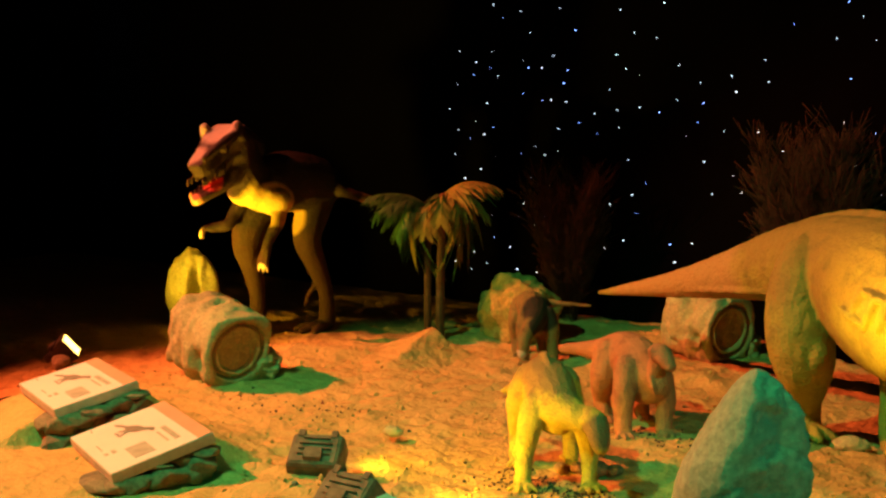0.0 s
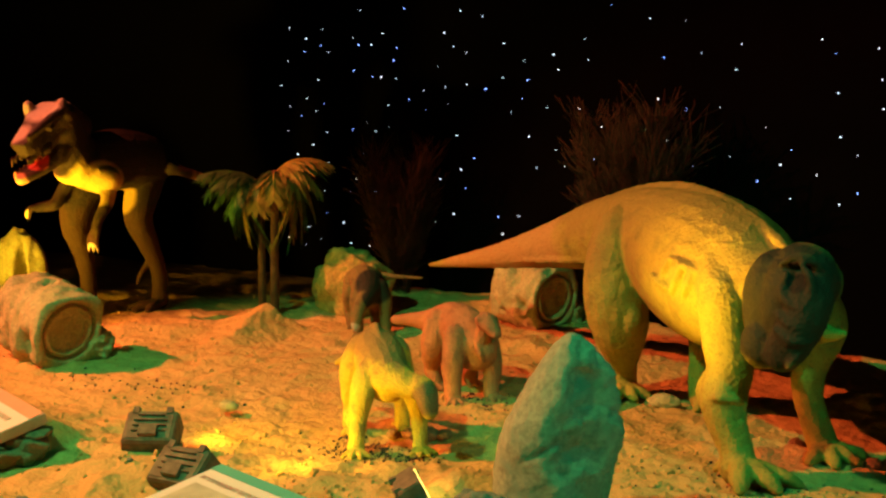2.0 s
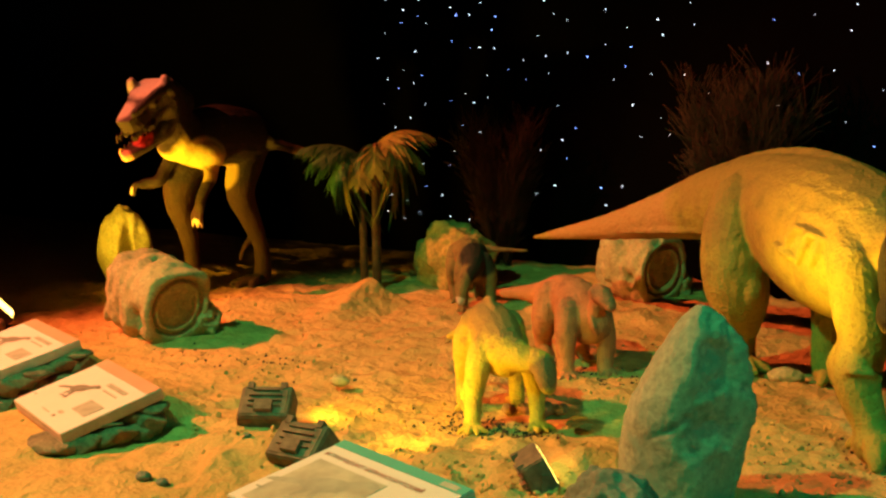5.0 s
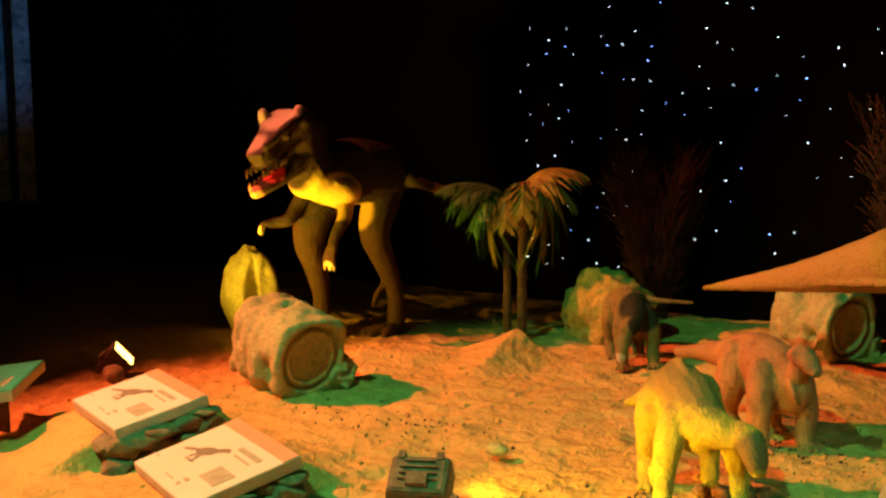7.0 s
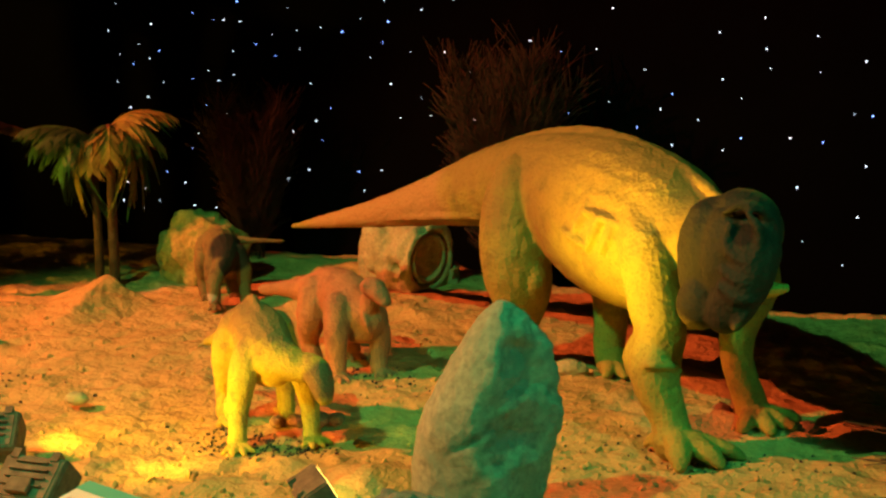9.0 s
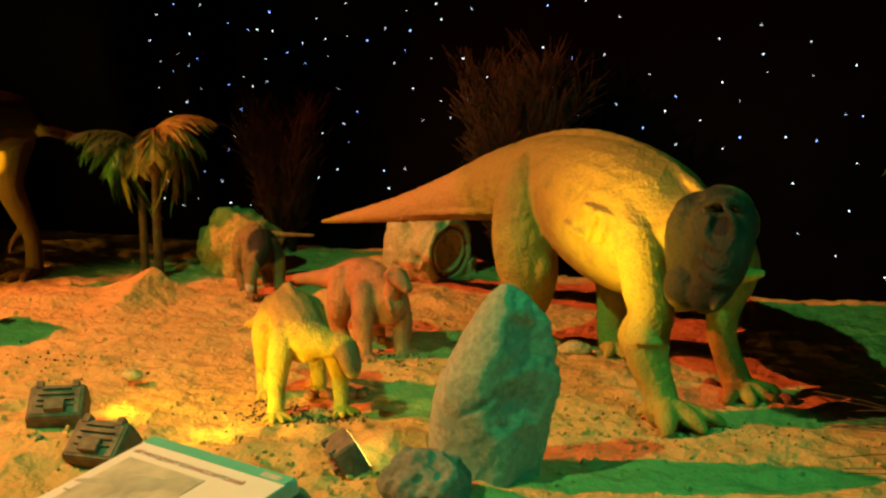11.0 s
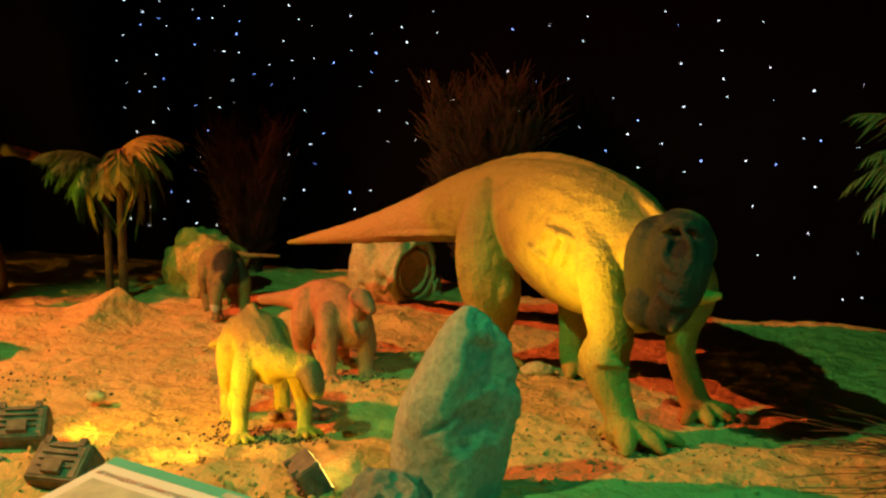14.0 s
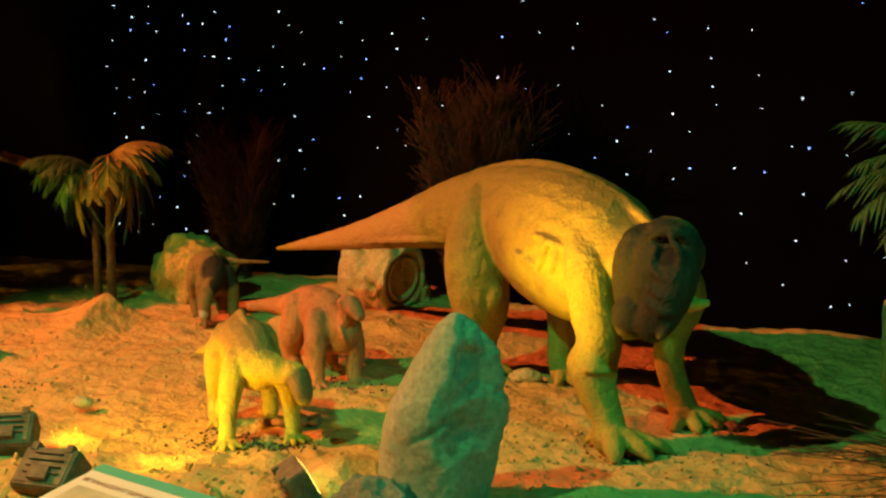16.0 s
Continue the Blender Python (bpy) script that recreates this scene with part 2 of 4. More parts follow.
def tube(bm, rows, sides=14, per=5, flat=False):
    """A limb: rows of x, y, z, half width, half height; rounded ends."""
    pts = catmull([r if len(r) == 5 else (*r, r[3]) for r in rows], per)
    pts = [np.array([*q[:3], max(q[3], 0.002), max(q[4], 0.002)]) for q in pts]
    rings = []
    n = len(pts)
    side = None
    for i, q in enumerate(pts):
        d = Vector(pts[min(i + 1, n - 1)][:3] - pts[max(i - 1, 0)][:3]).normalized()
        if side is None:
            side = d.cross(Vector((0, 0, 1)))
            side = side if side.length > 0.15 else d.cross(Vector((0.6, 0.8, 0)))
        side = (side - d * side.dot(d)).normalized()
        up = side.cross(d).normalized()
        rings.append((Vector(q[:3]), d, side, up, q[3], q[4]))
    if not flat:
        c, d, s, u, w, h = rings[0]
        first = [(c - d * min(w, h) * k, d, s, u, w * f, h * f) for k, f in ((0.9, 0.35), (0.55, 0.8))]
        c, d, s, u, w, h = rings[-1]
        last = [(c + d * min(w, h) * k, d, s, u, w * f, h * f) for k, f in ((0.55, 0.8), (0.9, 0.35))]
        rings = first + rings + last
    loops = []
    for c, d, s, u, w, h in rings:
        loops.append([bm.verts.new(c + s * (w * math.cos(a)) + u * (h * math.sin(a))) for a in (2 * math.pi * k / sides for k in range(sides))])
    for a, b in zip(loops, loops[1:]):
        for k in range(sides):
            bm.faces.new((a[k], a[(k + 1) % sides], b[(k + 1) % sides], b[k]))
    bm.faces.new(list(reversed(loops[0])))
    bm.faces.new(loops[-1])


def ball(bm, at, size, turn=(0, 0, 0), sub=2):
    m = pose(*at, *turn) @ Matrix.Diagonal((*size, 1))
    return bmesh.ops.create_icosphere(bm, subdivisions=sub, radius=1, matrix=m)["verts"]


def box(bm, at, size, turn=(0, 0, 0), bevel=0.0):
    v = bmesh.ops.create_cube(bm, size=1, matrix=pose(*at, *turn) @ Matrix.Diagonal((*size, 1)))["verts"]
    if bevel:
        es = {e for q in v for e in q.link_edges}
        bmesh.ops.bevel(bm, geom=list(es), offset=bevel, segments=2, affect="EDGES", profile=0.6)
    return v


def hide(ob, voxel, wrinkle=0.006, grain=0.06, smooth=5):
    """One closed skin over the limbs, with soft joints and wrinkles."""
    r = ob.modifiers.new("skin", "REMESH")
    r.mode, r.voxel_size, r.use_smooth_shade = "VOXEL", voxel, True
    s = ob.modifiers.new("soften", "SMOOTH")
    s.factor, s.iterations = 0.5, smooth
    tex = bpy.data.textures.new("folds", "CLOUDS")
    tex.noise_scale, tex.noise_depth = grain, 3
    d = ob.modifiers.new("folds", "DISPLACE")
    d.texture, d.strength, d.texture_coords, d.mid_level = tex, wrinkle, "LOCAL", 0.5
    return ob


def rock_bm(size, seed, rough=0.16, sub=5, freq=1.6, flat=0.0, lumps=0.0):
    """A weathered stone: a ball with broad faces, cracks and pits."""
    bm = bmesh.new()
    bmesh.ops.create_icosphere(bm, subdivisions=sub, radius=1)
    off = Vector((seed * 7.3, seed * 3.1, seed * 1.7))
    for v in bm.verts:
        p = v.co.copy()
        d = noise.fractal(p * freq + off, 1.0, 2.0, 5) * rough
        d += abs(noise.noise(p * freq * 2.3 + off)) * -rough * 0.6
        if lumps:
            d += lumps * (0.5 - noise.voronoi(p * 2.4 + off)[0][0])
        q = p * (1 + d)
        if flat and q.z < -flat:
            q.z = -flat + (q.z + flat) * 0.1
        v.co = Vector((q.x * size[0], q.y * size[1], q.z * size[2]))
    return bm


# ---------------------------------------------------------------- setting
def lump(x, y, cx, cy, rx, ry, h, turn=0.0):
    c, s = math.cos(turn), math.sin(turn)
    u, w = ((x - cx) * c + (y - cy) * s) / rx, (-(x - cx) * s + (y - cy) * c) / ry
    return h * math.exp(-(u * u + w * w))


MOUNDS = ((-3.3, 7.7, 0.7, 0.3, 0.05, 0.0), (-1.62, 4.05, 0.2, 0.14, 0.12, 0.3), (-2.95, 3.6, 0.28, 0.2, 0.08, 0.2), (-0.75, 5.15, 0.6, 0.14, 0.04, 0.4),
          (-4.75, 5.85, 0.4, 0.15, 0.05, 0.6), (-2.5, 6.6, 0.8, 0.14, 0.05, -0.1), (-5.9, 6.6, 0.6, 0.3, 0.05, 0.2))


# boards half bedded in banked sand: place, turn, pitch, size
BEDDED = (((-3.847, 3.542, 0.145), -23, 14, (0.632, 0.473)), ((-4.556, 3.762, 0.243), -21, 12, (0.603, 0.42)))


def bank(x, y, z):
    """Sand heaped against three sides of a board, up to its underside."""
    for at, turn, pitch, (w, h) in BEDDED:
        c, s = math.cos(radians(turn)), math.sin(radians(turn))
        u, v = (x - at[0]) * c + (y - at[1]) * s, -(x - at[0]) * s + (y - at[1]) * c
        if abs(u) > 1 or abs(v) > 1:
            continue
        top = at[2] + math.sin(radians(pitch)) * min(h / 2, max(-h / 2, v)) - 0.062
        away = math.hypot(max(0.0, -w / 2 - u), max(0.0, abs(v) - h / 2))
        k = math.exp(-(away / 0.2) ** 2) * min(1.0, max(0.0, 1 - (u - w / 2 + 0.14) / 0.06))
        z += k * max(0.0, top - z)
    return z


def height(x, y):
    z = 0.0
    for m in MOUNDS:
        z += lump(x, y, *m)
    # a sharp-crested heap at the palms' foot, running out towards the open sand
    run, off = (6.34 - y) / 0.75, x + 4.17 - 0.1 * (6.34 - y)
    if -0.2 < run < 1:
        crest = 0.17 * (1 - run) if run > 0 else 0.17 * (1 + run * 5)
        z += max(0.0, crest * (1 - abs(off) / (0.42 if off < 0 else 0.3) / (0.35 + 0.65 * (1 - max(run, 0)))))
    p = Vector((x, y, 0))
    z += 0.022 * noise.fractal(p * 1.7, 1.0, 2.0, 3)
    near = max(0.0, 1 - max(0, abs(x + 2.8) - 3.6) - max(0, abs(y - 5.2) - 2.6))
    tread = noise.fractal(p * 7.5 + Vector((3, 1, 0)), 0.9, 2.1, 4)
    z += near * 0.019 * tread - near * 0.02 * max(0, noise.noise(p * 5.1) - 0.25)
    # heavily scuffed strip along the lamps, heaped round their housings
    front = math.exp(-((y - 3.75) / 0.5) ** 2 - ((x + 2.4) / 1.5) ** 2)
    z += front * (0.042 * noise.fractal(p * 5.3 + Vector((7, 2, 0)), 0.8, 2.0, 5) + 0.02 * abs(noise.noise(p * 9.0)))
    # the sand bed stops short of the backdrop and drops away
    edge = 7.38 + 0.5 * max(0.0, -1.3 - x) + 0.07 * noise.noise(Vector((x * 2.3, 4.0, 0))) + 0.025 * noise.noise(Vector((x * 9, 1.0, 0)))
    k = min(1.0, max(0.0, (y - edge) / 0.14))
    z += 0.02 * math.exp(-((y - edge + 0.1) / 0.14) ** 2) - 0.27 * k * k * (3 - 2 * k)
    # shallow footprints
    d, near_to = noise.voronoi(Vector((x * 1.9, y * 2.6, 0.3)))
    z -= near * 0.022 * math.exp(-(d[0] / 0.16) ** 2)
    return bank(x, y, z)


def ground():
    def axis(lo, hi, a, b, fine, coarse):
        v = list(np.arange(a, b, fine))
        q, step = a, fine
        while q > lo:
            step = min(step * 1.35, coarse)
            q -= step
            v.insert(0, max(q, lo))
        q, step = v[-1], fine
        while q < hi:
            step = min(step * 1.35, coarse)
            q += step
            v.append(min(q, hi))
        return v
    xs, ys = axis(-10.2, 5.2, -6.6, 1.2, 0.026, 0.5), axis(-4.2, 8.4, 3.2, 8.0, 0.026, 0.5)
    verts = [(x, y, height(x, y)) for y in ys for x in xs]
    w = len(xs)
    faces = [(j * w + i, j * w + i + 1, (j + 1) * w + i + 1, (j + 1) * w + i) for j in range(len(ys) - 1) for i in range(w - 1)]
    me = bpy.data.meshes.new("ground")
    me.from_pydata(verts, [], faces)
    me.materials.append(SAND)
    me.polygons.foreach_set("use_smooth", [True] * len(faces))
    return tagged(new("ground", me), "trodden pale sand spread over the exhibit floor", "sand", kind="structure")


ground()


def slab(name, lo, hi, material, label, category):
    bm = bmesh.new()
    c = [(a + b) / 2 for a, b in zip(lo, hi)]
    box(bm, c, [b - a for a, b in zip(lo, hi)])
    return tagged(mesh_object(name, bm, material, False), label, category, kind="structure")


slab("wall_back", (-10.2, 8.13, -0.3), (5.2, 8.4, 5.6), CLOTH, "black cloth backdrop pierced by tiny star lights", "wall")
slab("wall_left", (-10.35, -4.2, -0.3), (-10.2, 8.4, 5.6), CLOTH, "black cloth side wall of the dark hall", "wall")
slab("wall_right", (5.2, -4.2, -0.3), (5.35, 8.4, 5.6), CLOTH, "black cloth side wall of the dark hall", "wall")
slab("wall_front", (-10.2, -4.35, -0.3), (5.2, -4.2, 5.6), CLOTH, "black wall behind the visitors' side", "wall")
slab("ceiling", (-10.35, -4.35, 5.6), (5.35, 8.4, 5.75), CEIL, "matt black ceiling of the dark hall", "ceiling")


# ---------------------------------------------------------------- dinosaur statues
def toes(bm, at, heading, n=3, length=0.13, r=0.028, spread=34):
    for k in range(n):
        a = radians(heading + spread * (k - (n - 1) / 2))
        dx, dy = math.cos(a), math.sin(a)
        x, y, z = at
        tube(bm, [(x, y, z, r * 1.25), (x + dx * length * 0.55, y + dy * length * 0.55, z * 0.85, r * 1.1, r), (x + dx * length, y + dy * length, z * 0.5, r * 0.75, r * 0.6)], 10, 3)


def big_hadrosaur():
    bm = bmesh.new()
    tube(bm, [(-3.17, 6.75, 0.45, 0.014), (-2.85, 6.61, 0.525, 0.038, 0.045), (-2.46, 6.42, 0.62, 0.07, 0.085), (-2.1, 6.26, 0.725, 0.115, 0.14), (-1.75, 6.1, 0.825, 0.19, 0.205),
              (-1.4, 5.9, 0.87, 0.27, 0.26), (-1.05, 5.53, 0.79, 0.32, 0.36), (-0.76, 5.22, 0.755, 0.27, 0.31), (-0.6, 5.06, 0.78, 0.18, 0.18), (-0.47, 4.95, 0.85, 0.12, 0.12)], 24)
    # ridge of the back, keels of the tail
    tube(bm, [(-2.75, 6.56, 0.59, 0.01), (-2.3, 6.35, 0.765, 0.018), (-1.75, 6.12, 1.01, 0.033), (-1.38, 5.9, 1.115, 0.04), (-1.05, 5.55, 1.125, 0.04), (-0.76, 5.25, 1.045, 0.035), (-0.57, 5.05, 0.94, 0.03)], 10)
    tube(bm, [(-2.7, 6.5, 0.54, 0.014), (-2.3, 6.28, 0.62, 0.024), (-1.8, 6.0, 0.7, 0.035)], 8)
    # bowed head: cheek slab, skull, muzzle, brows and lips
    ball(bm, (-0.59, 4.76, 0.76), (0.112, 0.11, 0.225), (0, -6, 0), 3)
    ball(bm, (-0.605, 4.7, 0.62), (0.088, 0.085, 0.1), sub=3)
    ball(bm, (-0.475, 4.79, 0.915), (0.135, 0.15, 0.12), sub=3)
    ball(bm, (-0.575, 4.82, 0.9), (0.105, 0.12, 0.1), sub=3)
    tube(bm, [(-0.45, 4.93, 0.85, 0.12, 0.12), (-0.45, 4.78, 0.89, 0.12, 0.11), (-0.425, 4.68, 0.86, 0.095, 0.09), (-0.43, 4.64, 0.77, 0.092, 0.085), (-0.475, 4.63, 0.66, 0.085, 0.075), (-0.52, 4.645, 0.585, 0.075, 0.06)], 18)
    for arc in (((-0.535, 4.64, 0.965), (-0.47, 4.62, 1.0), (-0.405, 4.635, 0.98), (-0.36, 4.67, 0.91), (-0.36, 4.67, 0.82)),
                ((-0.45, 4.6, 0.97), (-0.415, 4.59, 0.93), (-0.405, 4.59, 0.87), (-0.43, 4.575, 0.81)),
                ((-0.345, 4.69, 0.78), (-0.385, 4.62, 0.735), (-0.45, 4.565, 0.73), (-0.52, 4.585, 0.765)),
                ((-0.36, 4.68, 0.72), (-0.4, 4.6, 0.68), (-0.46, 4.56, 0.675), (-0.53, 4.575, 0.71)),
                ((-0.505, 4.62, 0.93), (-0.52, 4.615, 0.87), (-0.49, 4.59, 0.82), (-0.44, 4.575, 0.8))):
        tube(bm, [(*p, (0.012, 0.02, 0.021, 0.018, 0.012)[k]) for k, p in enumerate(arc)], 8)
    tube(bm, [(-0.395, 4.66, 0.69, 0.012), (-0.435, 4.585, 0.63, 0.016), (-0.475, 4.57, 0.565, 0.014)], 8)
    ball(bm, (-0.525, 4.715, 0.79), (0.1, 0.115, 0.2), sub=3)
    # far side of the throat; its lamp glow is in the hide's colour
    tube(bm, [(-0.5, 5.02, 0.64, 0.085, 0.075), (-0.42, 4.93, 0.645, 0.06, 0.05), (-0.355, 4.89, 0.65, 0.042, 0.03), (-0.315, 4.88, 0.66, 0.022)], 12)
    # brisket between the fore limbs
    ball(bm, (-0.69, 5.19, 0.56), (0.17, 0.19, 0.16), sub=3)
    # hind limbs; the nearer haunch stands proud of the flank
    tube(bm, [(-1.55, 5.83, 1.0, 0.06), (-1.56, 5.74, 0.9, 0.12), (-1.56, 5.67, 0.74, 0.148), (-1.53, 5.63, 0.56, 0.165, 0.15), (-1.515, 5.66, 0.42, 0.152, 0.14), (-1.53, 5.75, 0.3, 0.118, 0.11), (-1.555, 5.86, 0.17, 0.08), (-1.56, 5.87, 0.05, 0.085)], 20)
    tube(bm, [(-1.44, 5.56, 0.56, 0.045), (-1.42, 5.56, 0.47, 0.06), (-1.44, 5.62, 0.37, 0.045)], 12)
    tube(bm, [(-1.6, 5.75, 0.46, 0.06), (-1.61, 5.79, 0.36, 0.07), (-1.59, 5.85, 0.25, 0.05)], 12)
    tube(bm, [(-1.22, 6.2, 0.85, 0.14), (-1.15, 6.05, 0.55, 0.14), (-1.12, 5.9, 0.3, 0.09), (-1.12, 5.86, 0.12, 0.075), (-1.1, 5.82, 0.05, 0.075)], 16)
    toes(bm, (-1.54, 5.84, 0.05), -50, 3, 0.17, 0.035)
    toes(bm, (-1.1, 5.82, 0.05), -55, 3, 0.15, 0.033)
    # shoulder blade and the nearer fore limb with its thick wrinkled sleeve
    tube(bm, [(-0.97, 5.3, 0.98, 0.05), (-0.9, 5.13, 0.87, 0.085), (-0.84, 5.02, 0.73, 0.115), (-0.8, 4.94, 0.58, 0.112), (-0.765, 4.87, 0.46, 0.1), (-0.777, 4.82, 0.34, 0.1), (-0.752, 4.81, 0.23, 0.086), (-0.706, 4.79, 0.13, 0.072), (-0.69, 4.77, 0.06, 0.086)], 20)
    tube(bm, [(-0.845, 4.87, 0.42, 0.035), (-0.865, 4.85, 0.35, 0.04), (-0.84, 4.84, 0.27, 0.03)], 10)
    tube(bm, [(-0.82, 4.745, 0.345, 0.01), (-0.77, 4.712, 0.368, 0.018), (-0.71, 4.735, 0.36, 0.014), (-0.672, 4.79, 0.335, 0.01)], 8)
    for z, r in ((0.335, 0.012), (0.305, 0.015), (0.277, 0.013), (0.248, 0.015), (0.22, 0.013), (0.192, 0.015), (0.165, 0.013), (0.14, 0.014)):
        x, k = -0.777 + (0.34 - z) * 0.36, 0.75 + z * 0.8
        tube(bm, [(x - 0.06 * k, 4.775 - 0.04 * (k - 0.9), z + 0.014, r * 0.5), (x + 0.01, 4.738 - 0.06 * (k - 0.9), z - 0.004, r), (x + 0.075 * k, 4.775, z + 0.01, r * 0.6)], 8, 3)
    for a, ln, r in ((165, 0.12, 0.026), (-78, 0.185, 0.047), (-30, 0.21, 0.043), (0, 0.25, 0.034)):
        dx, dy = math.cos(radians(a)), math.sin(radians(a))
        tube(bm, [(-0.68, 4.77, 0.08, r * 1.3), (-0.68 + dx * ln * 0.5, 4.77 + dy * ln * 0.5, 0.066, r * 1.1, r), (-0.68 + dx * ln * 0.8, 4.77 + dy * ln * 0.8, 0.048, r, r * 0.85), (-0.68 + dx * ln, 4.77 + dy * ln, 0.024, r * 0.6, r * 0.5)], 10, 4)
    tube(bm, [(-0.52, 5.25, 0.76, 0.11), (-0.42, 5.2, 0.62, 0.085), (-0.49, 5.22, 0.43, 0.08), (-0.49, 5.25, 0.26, 0.066), (-0.44, 5.27, 0.11, 0.068), (-0.42, 5.27, 0.05, 0.07)], 14)
    toes(bm, (-0.41, 5.26, 0.05), -45, 4, 0.17, 0.036, 40)
    # folds modelled on the flank and over the shoulder
    for a, b in (((-1.12, 5.19, 0.9), (-1.18, 5.197, 0.76)), ((-1.12, 5.162, 0.87), (-0.955, 5.047, 0.833)), ((-1.06, 5.09, 0.855), (-1.11, 5.15, 0.706)),
                 ((-1.0, 5.065, 0.83), (-1.04, 5.088, 0.713)), ((-1.235, 5.24, 0.772), (-1.14, 5.163, 0.727))):
        mid = [(p + q) / 2 for p, q in zip(a, b)]
        tube(bm, [(a[0], a[1] + 0.002, a[2], 0.014), (mid[0], mid[1] - 0.009, mid[2], 0.021), (b[0], b[1] + 0.002, b[2], 0.014)], 8, 3)
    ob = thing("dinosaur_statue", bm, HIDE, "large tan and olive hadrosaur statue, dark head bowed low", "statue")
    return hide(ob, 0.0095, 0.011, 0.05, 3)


big_hadrosaur()


def calf(at, turn, size, limbs, feet, eyes, mat, label):
    """A young hadrosaur; it looks along +x before it is turned."""
    bm = bmesh.new()
    for rows in limbs:
        tube(bm, rows, 16)
    for x, y, n, ln, a in feet:
        toes(bm, (x, y, 0.026), a, n, ln, 0.0165, 30)
    for p in eyes:
        ball(bm, p, (0.017, 0.014, 0.014))
    ob = thing("dinosaur_statue", bm, mat, label, "statue", "young hadrosaur statues")
    ob.matrix_world = pose(*at, 0, 0, turn) @ Matrix.Scale(size, 4)
    return hide(ob, 0.0075, 0.007, 0.045, 2)


calf((-2.24, 4.52, 0.0), -58, 0.94, (
    # tail, trunk sloping down to the neck, spine ridge, belly
    [(-0.42, -0.25, 0.31, 0.016), (-0.39, -0.19, 0.335, 0.032, 0.036), (-0.32, -0.12, 0.375, 0.06, 0.066), (-0.22, -0.06, 0.43, 0.098, 0.108), (-0.1, -0.045, 0.42, 0.125, 0.12), (0.02, -0.025, 0.39, 0.118, 0.115), (0.1, 0.005, 0.365, 0.1, 0.095), (0.165, 0.06, 0.35, 0.072, 0.072), (0.21, 0.118, 0.335, 0.054, 0.056)],
    [(-0.34, -0.12, 0.455, 0.012), (-0.22, -0.06, 0.545, 0.018), (-0.1, -0.05, 0.535, 0.018), (0.02, -0.015, 0.492, 0.016), (0.11, 0.02, 0.445, 0.015), (0.18, 0.075, 0.405, 0.013)],
    [(-0.14, -0.05, 0.35, 0.095, 0.09), (0.0, -0.03, 0.31, 0.095, 0.085), (0.09, 0.0, 0.3, 0.07, 0.07)],
    # skull
    [(0.19, 0.11, 0.365, 0.042), (0.24, 0.152, 0.338, 0.06, 0.056), (0.275, 0.172, 0.278, 0.053, 0.049), (0.29, 0.18, 0.238, 0.04, 0.036)],
    # fore limbs
    [(0.04, -0.08, 0.43, 0.045), (0.07, -0.11, 0.36, 0.062), (0.1, -0.135, 0.27, 0.06), (0.115, -0.15, 0.17, 0.046), (0.15, -0.16, 0.075, 0.04), (0.165, -0.165, 0.03, 0.043)],
    [(0.06, 0.06, 0.38, 0.045), (0.11, 0.115, 0.27, 0.05), (0.115, 0.14, 0.17, 0.042), (0.14, 0.145, 0.07, 0.036), (0.15, 0.145, 0.03, 0.04)],
    [(0.09, -0.172, 0.21, 0.022), (0.11, -0.19, 0.17, 0.026), (0.12, -0.186, 0.13, 0.02)],
    # hind limbs
    [(-0.21, -0.12, 0.44, 0.075), (-0.19, -0.16, 0.33, 0.08), (-0.2, -0.175, 0.23, 0.06), (-0.235, -0.18, 0.14, 0.044), (-0.2, -0.185, 0.04, 0.04)],
    [(-0.2, 0.04, 0.42, 0.078), (-0.17, 0.075, 0.28, 0.068), (-0.21, 0.08, 0.14, 0.044), (-0.19, 0.08, 0.04, 0.04)]),
    ((0.17, -0.165, 4, 0.09, 0), (0.155, 0.145, 4, 0.09, 10), (-0.19, -0.185, 3, 0.08, 0), (-0.18, 0.08, 3, 0.08, 0)),
    ((0.262, 0.105, 0.352), (0.215, 0.2, 0.352)), HIDE_CALF, "young yellowish hadrosaur statue bending its head to the sand")
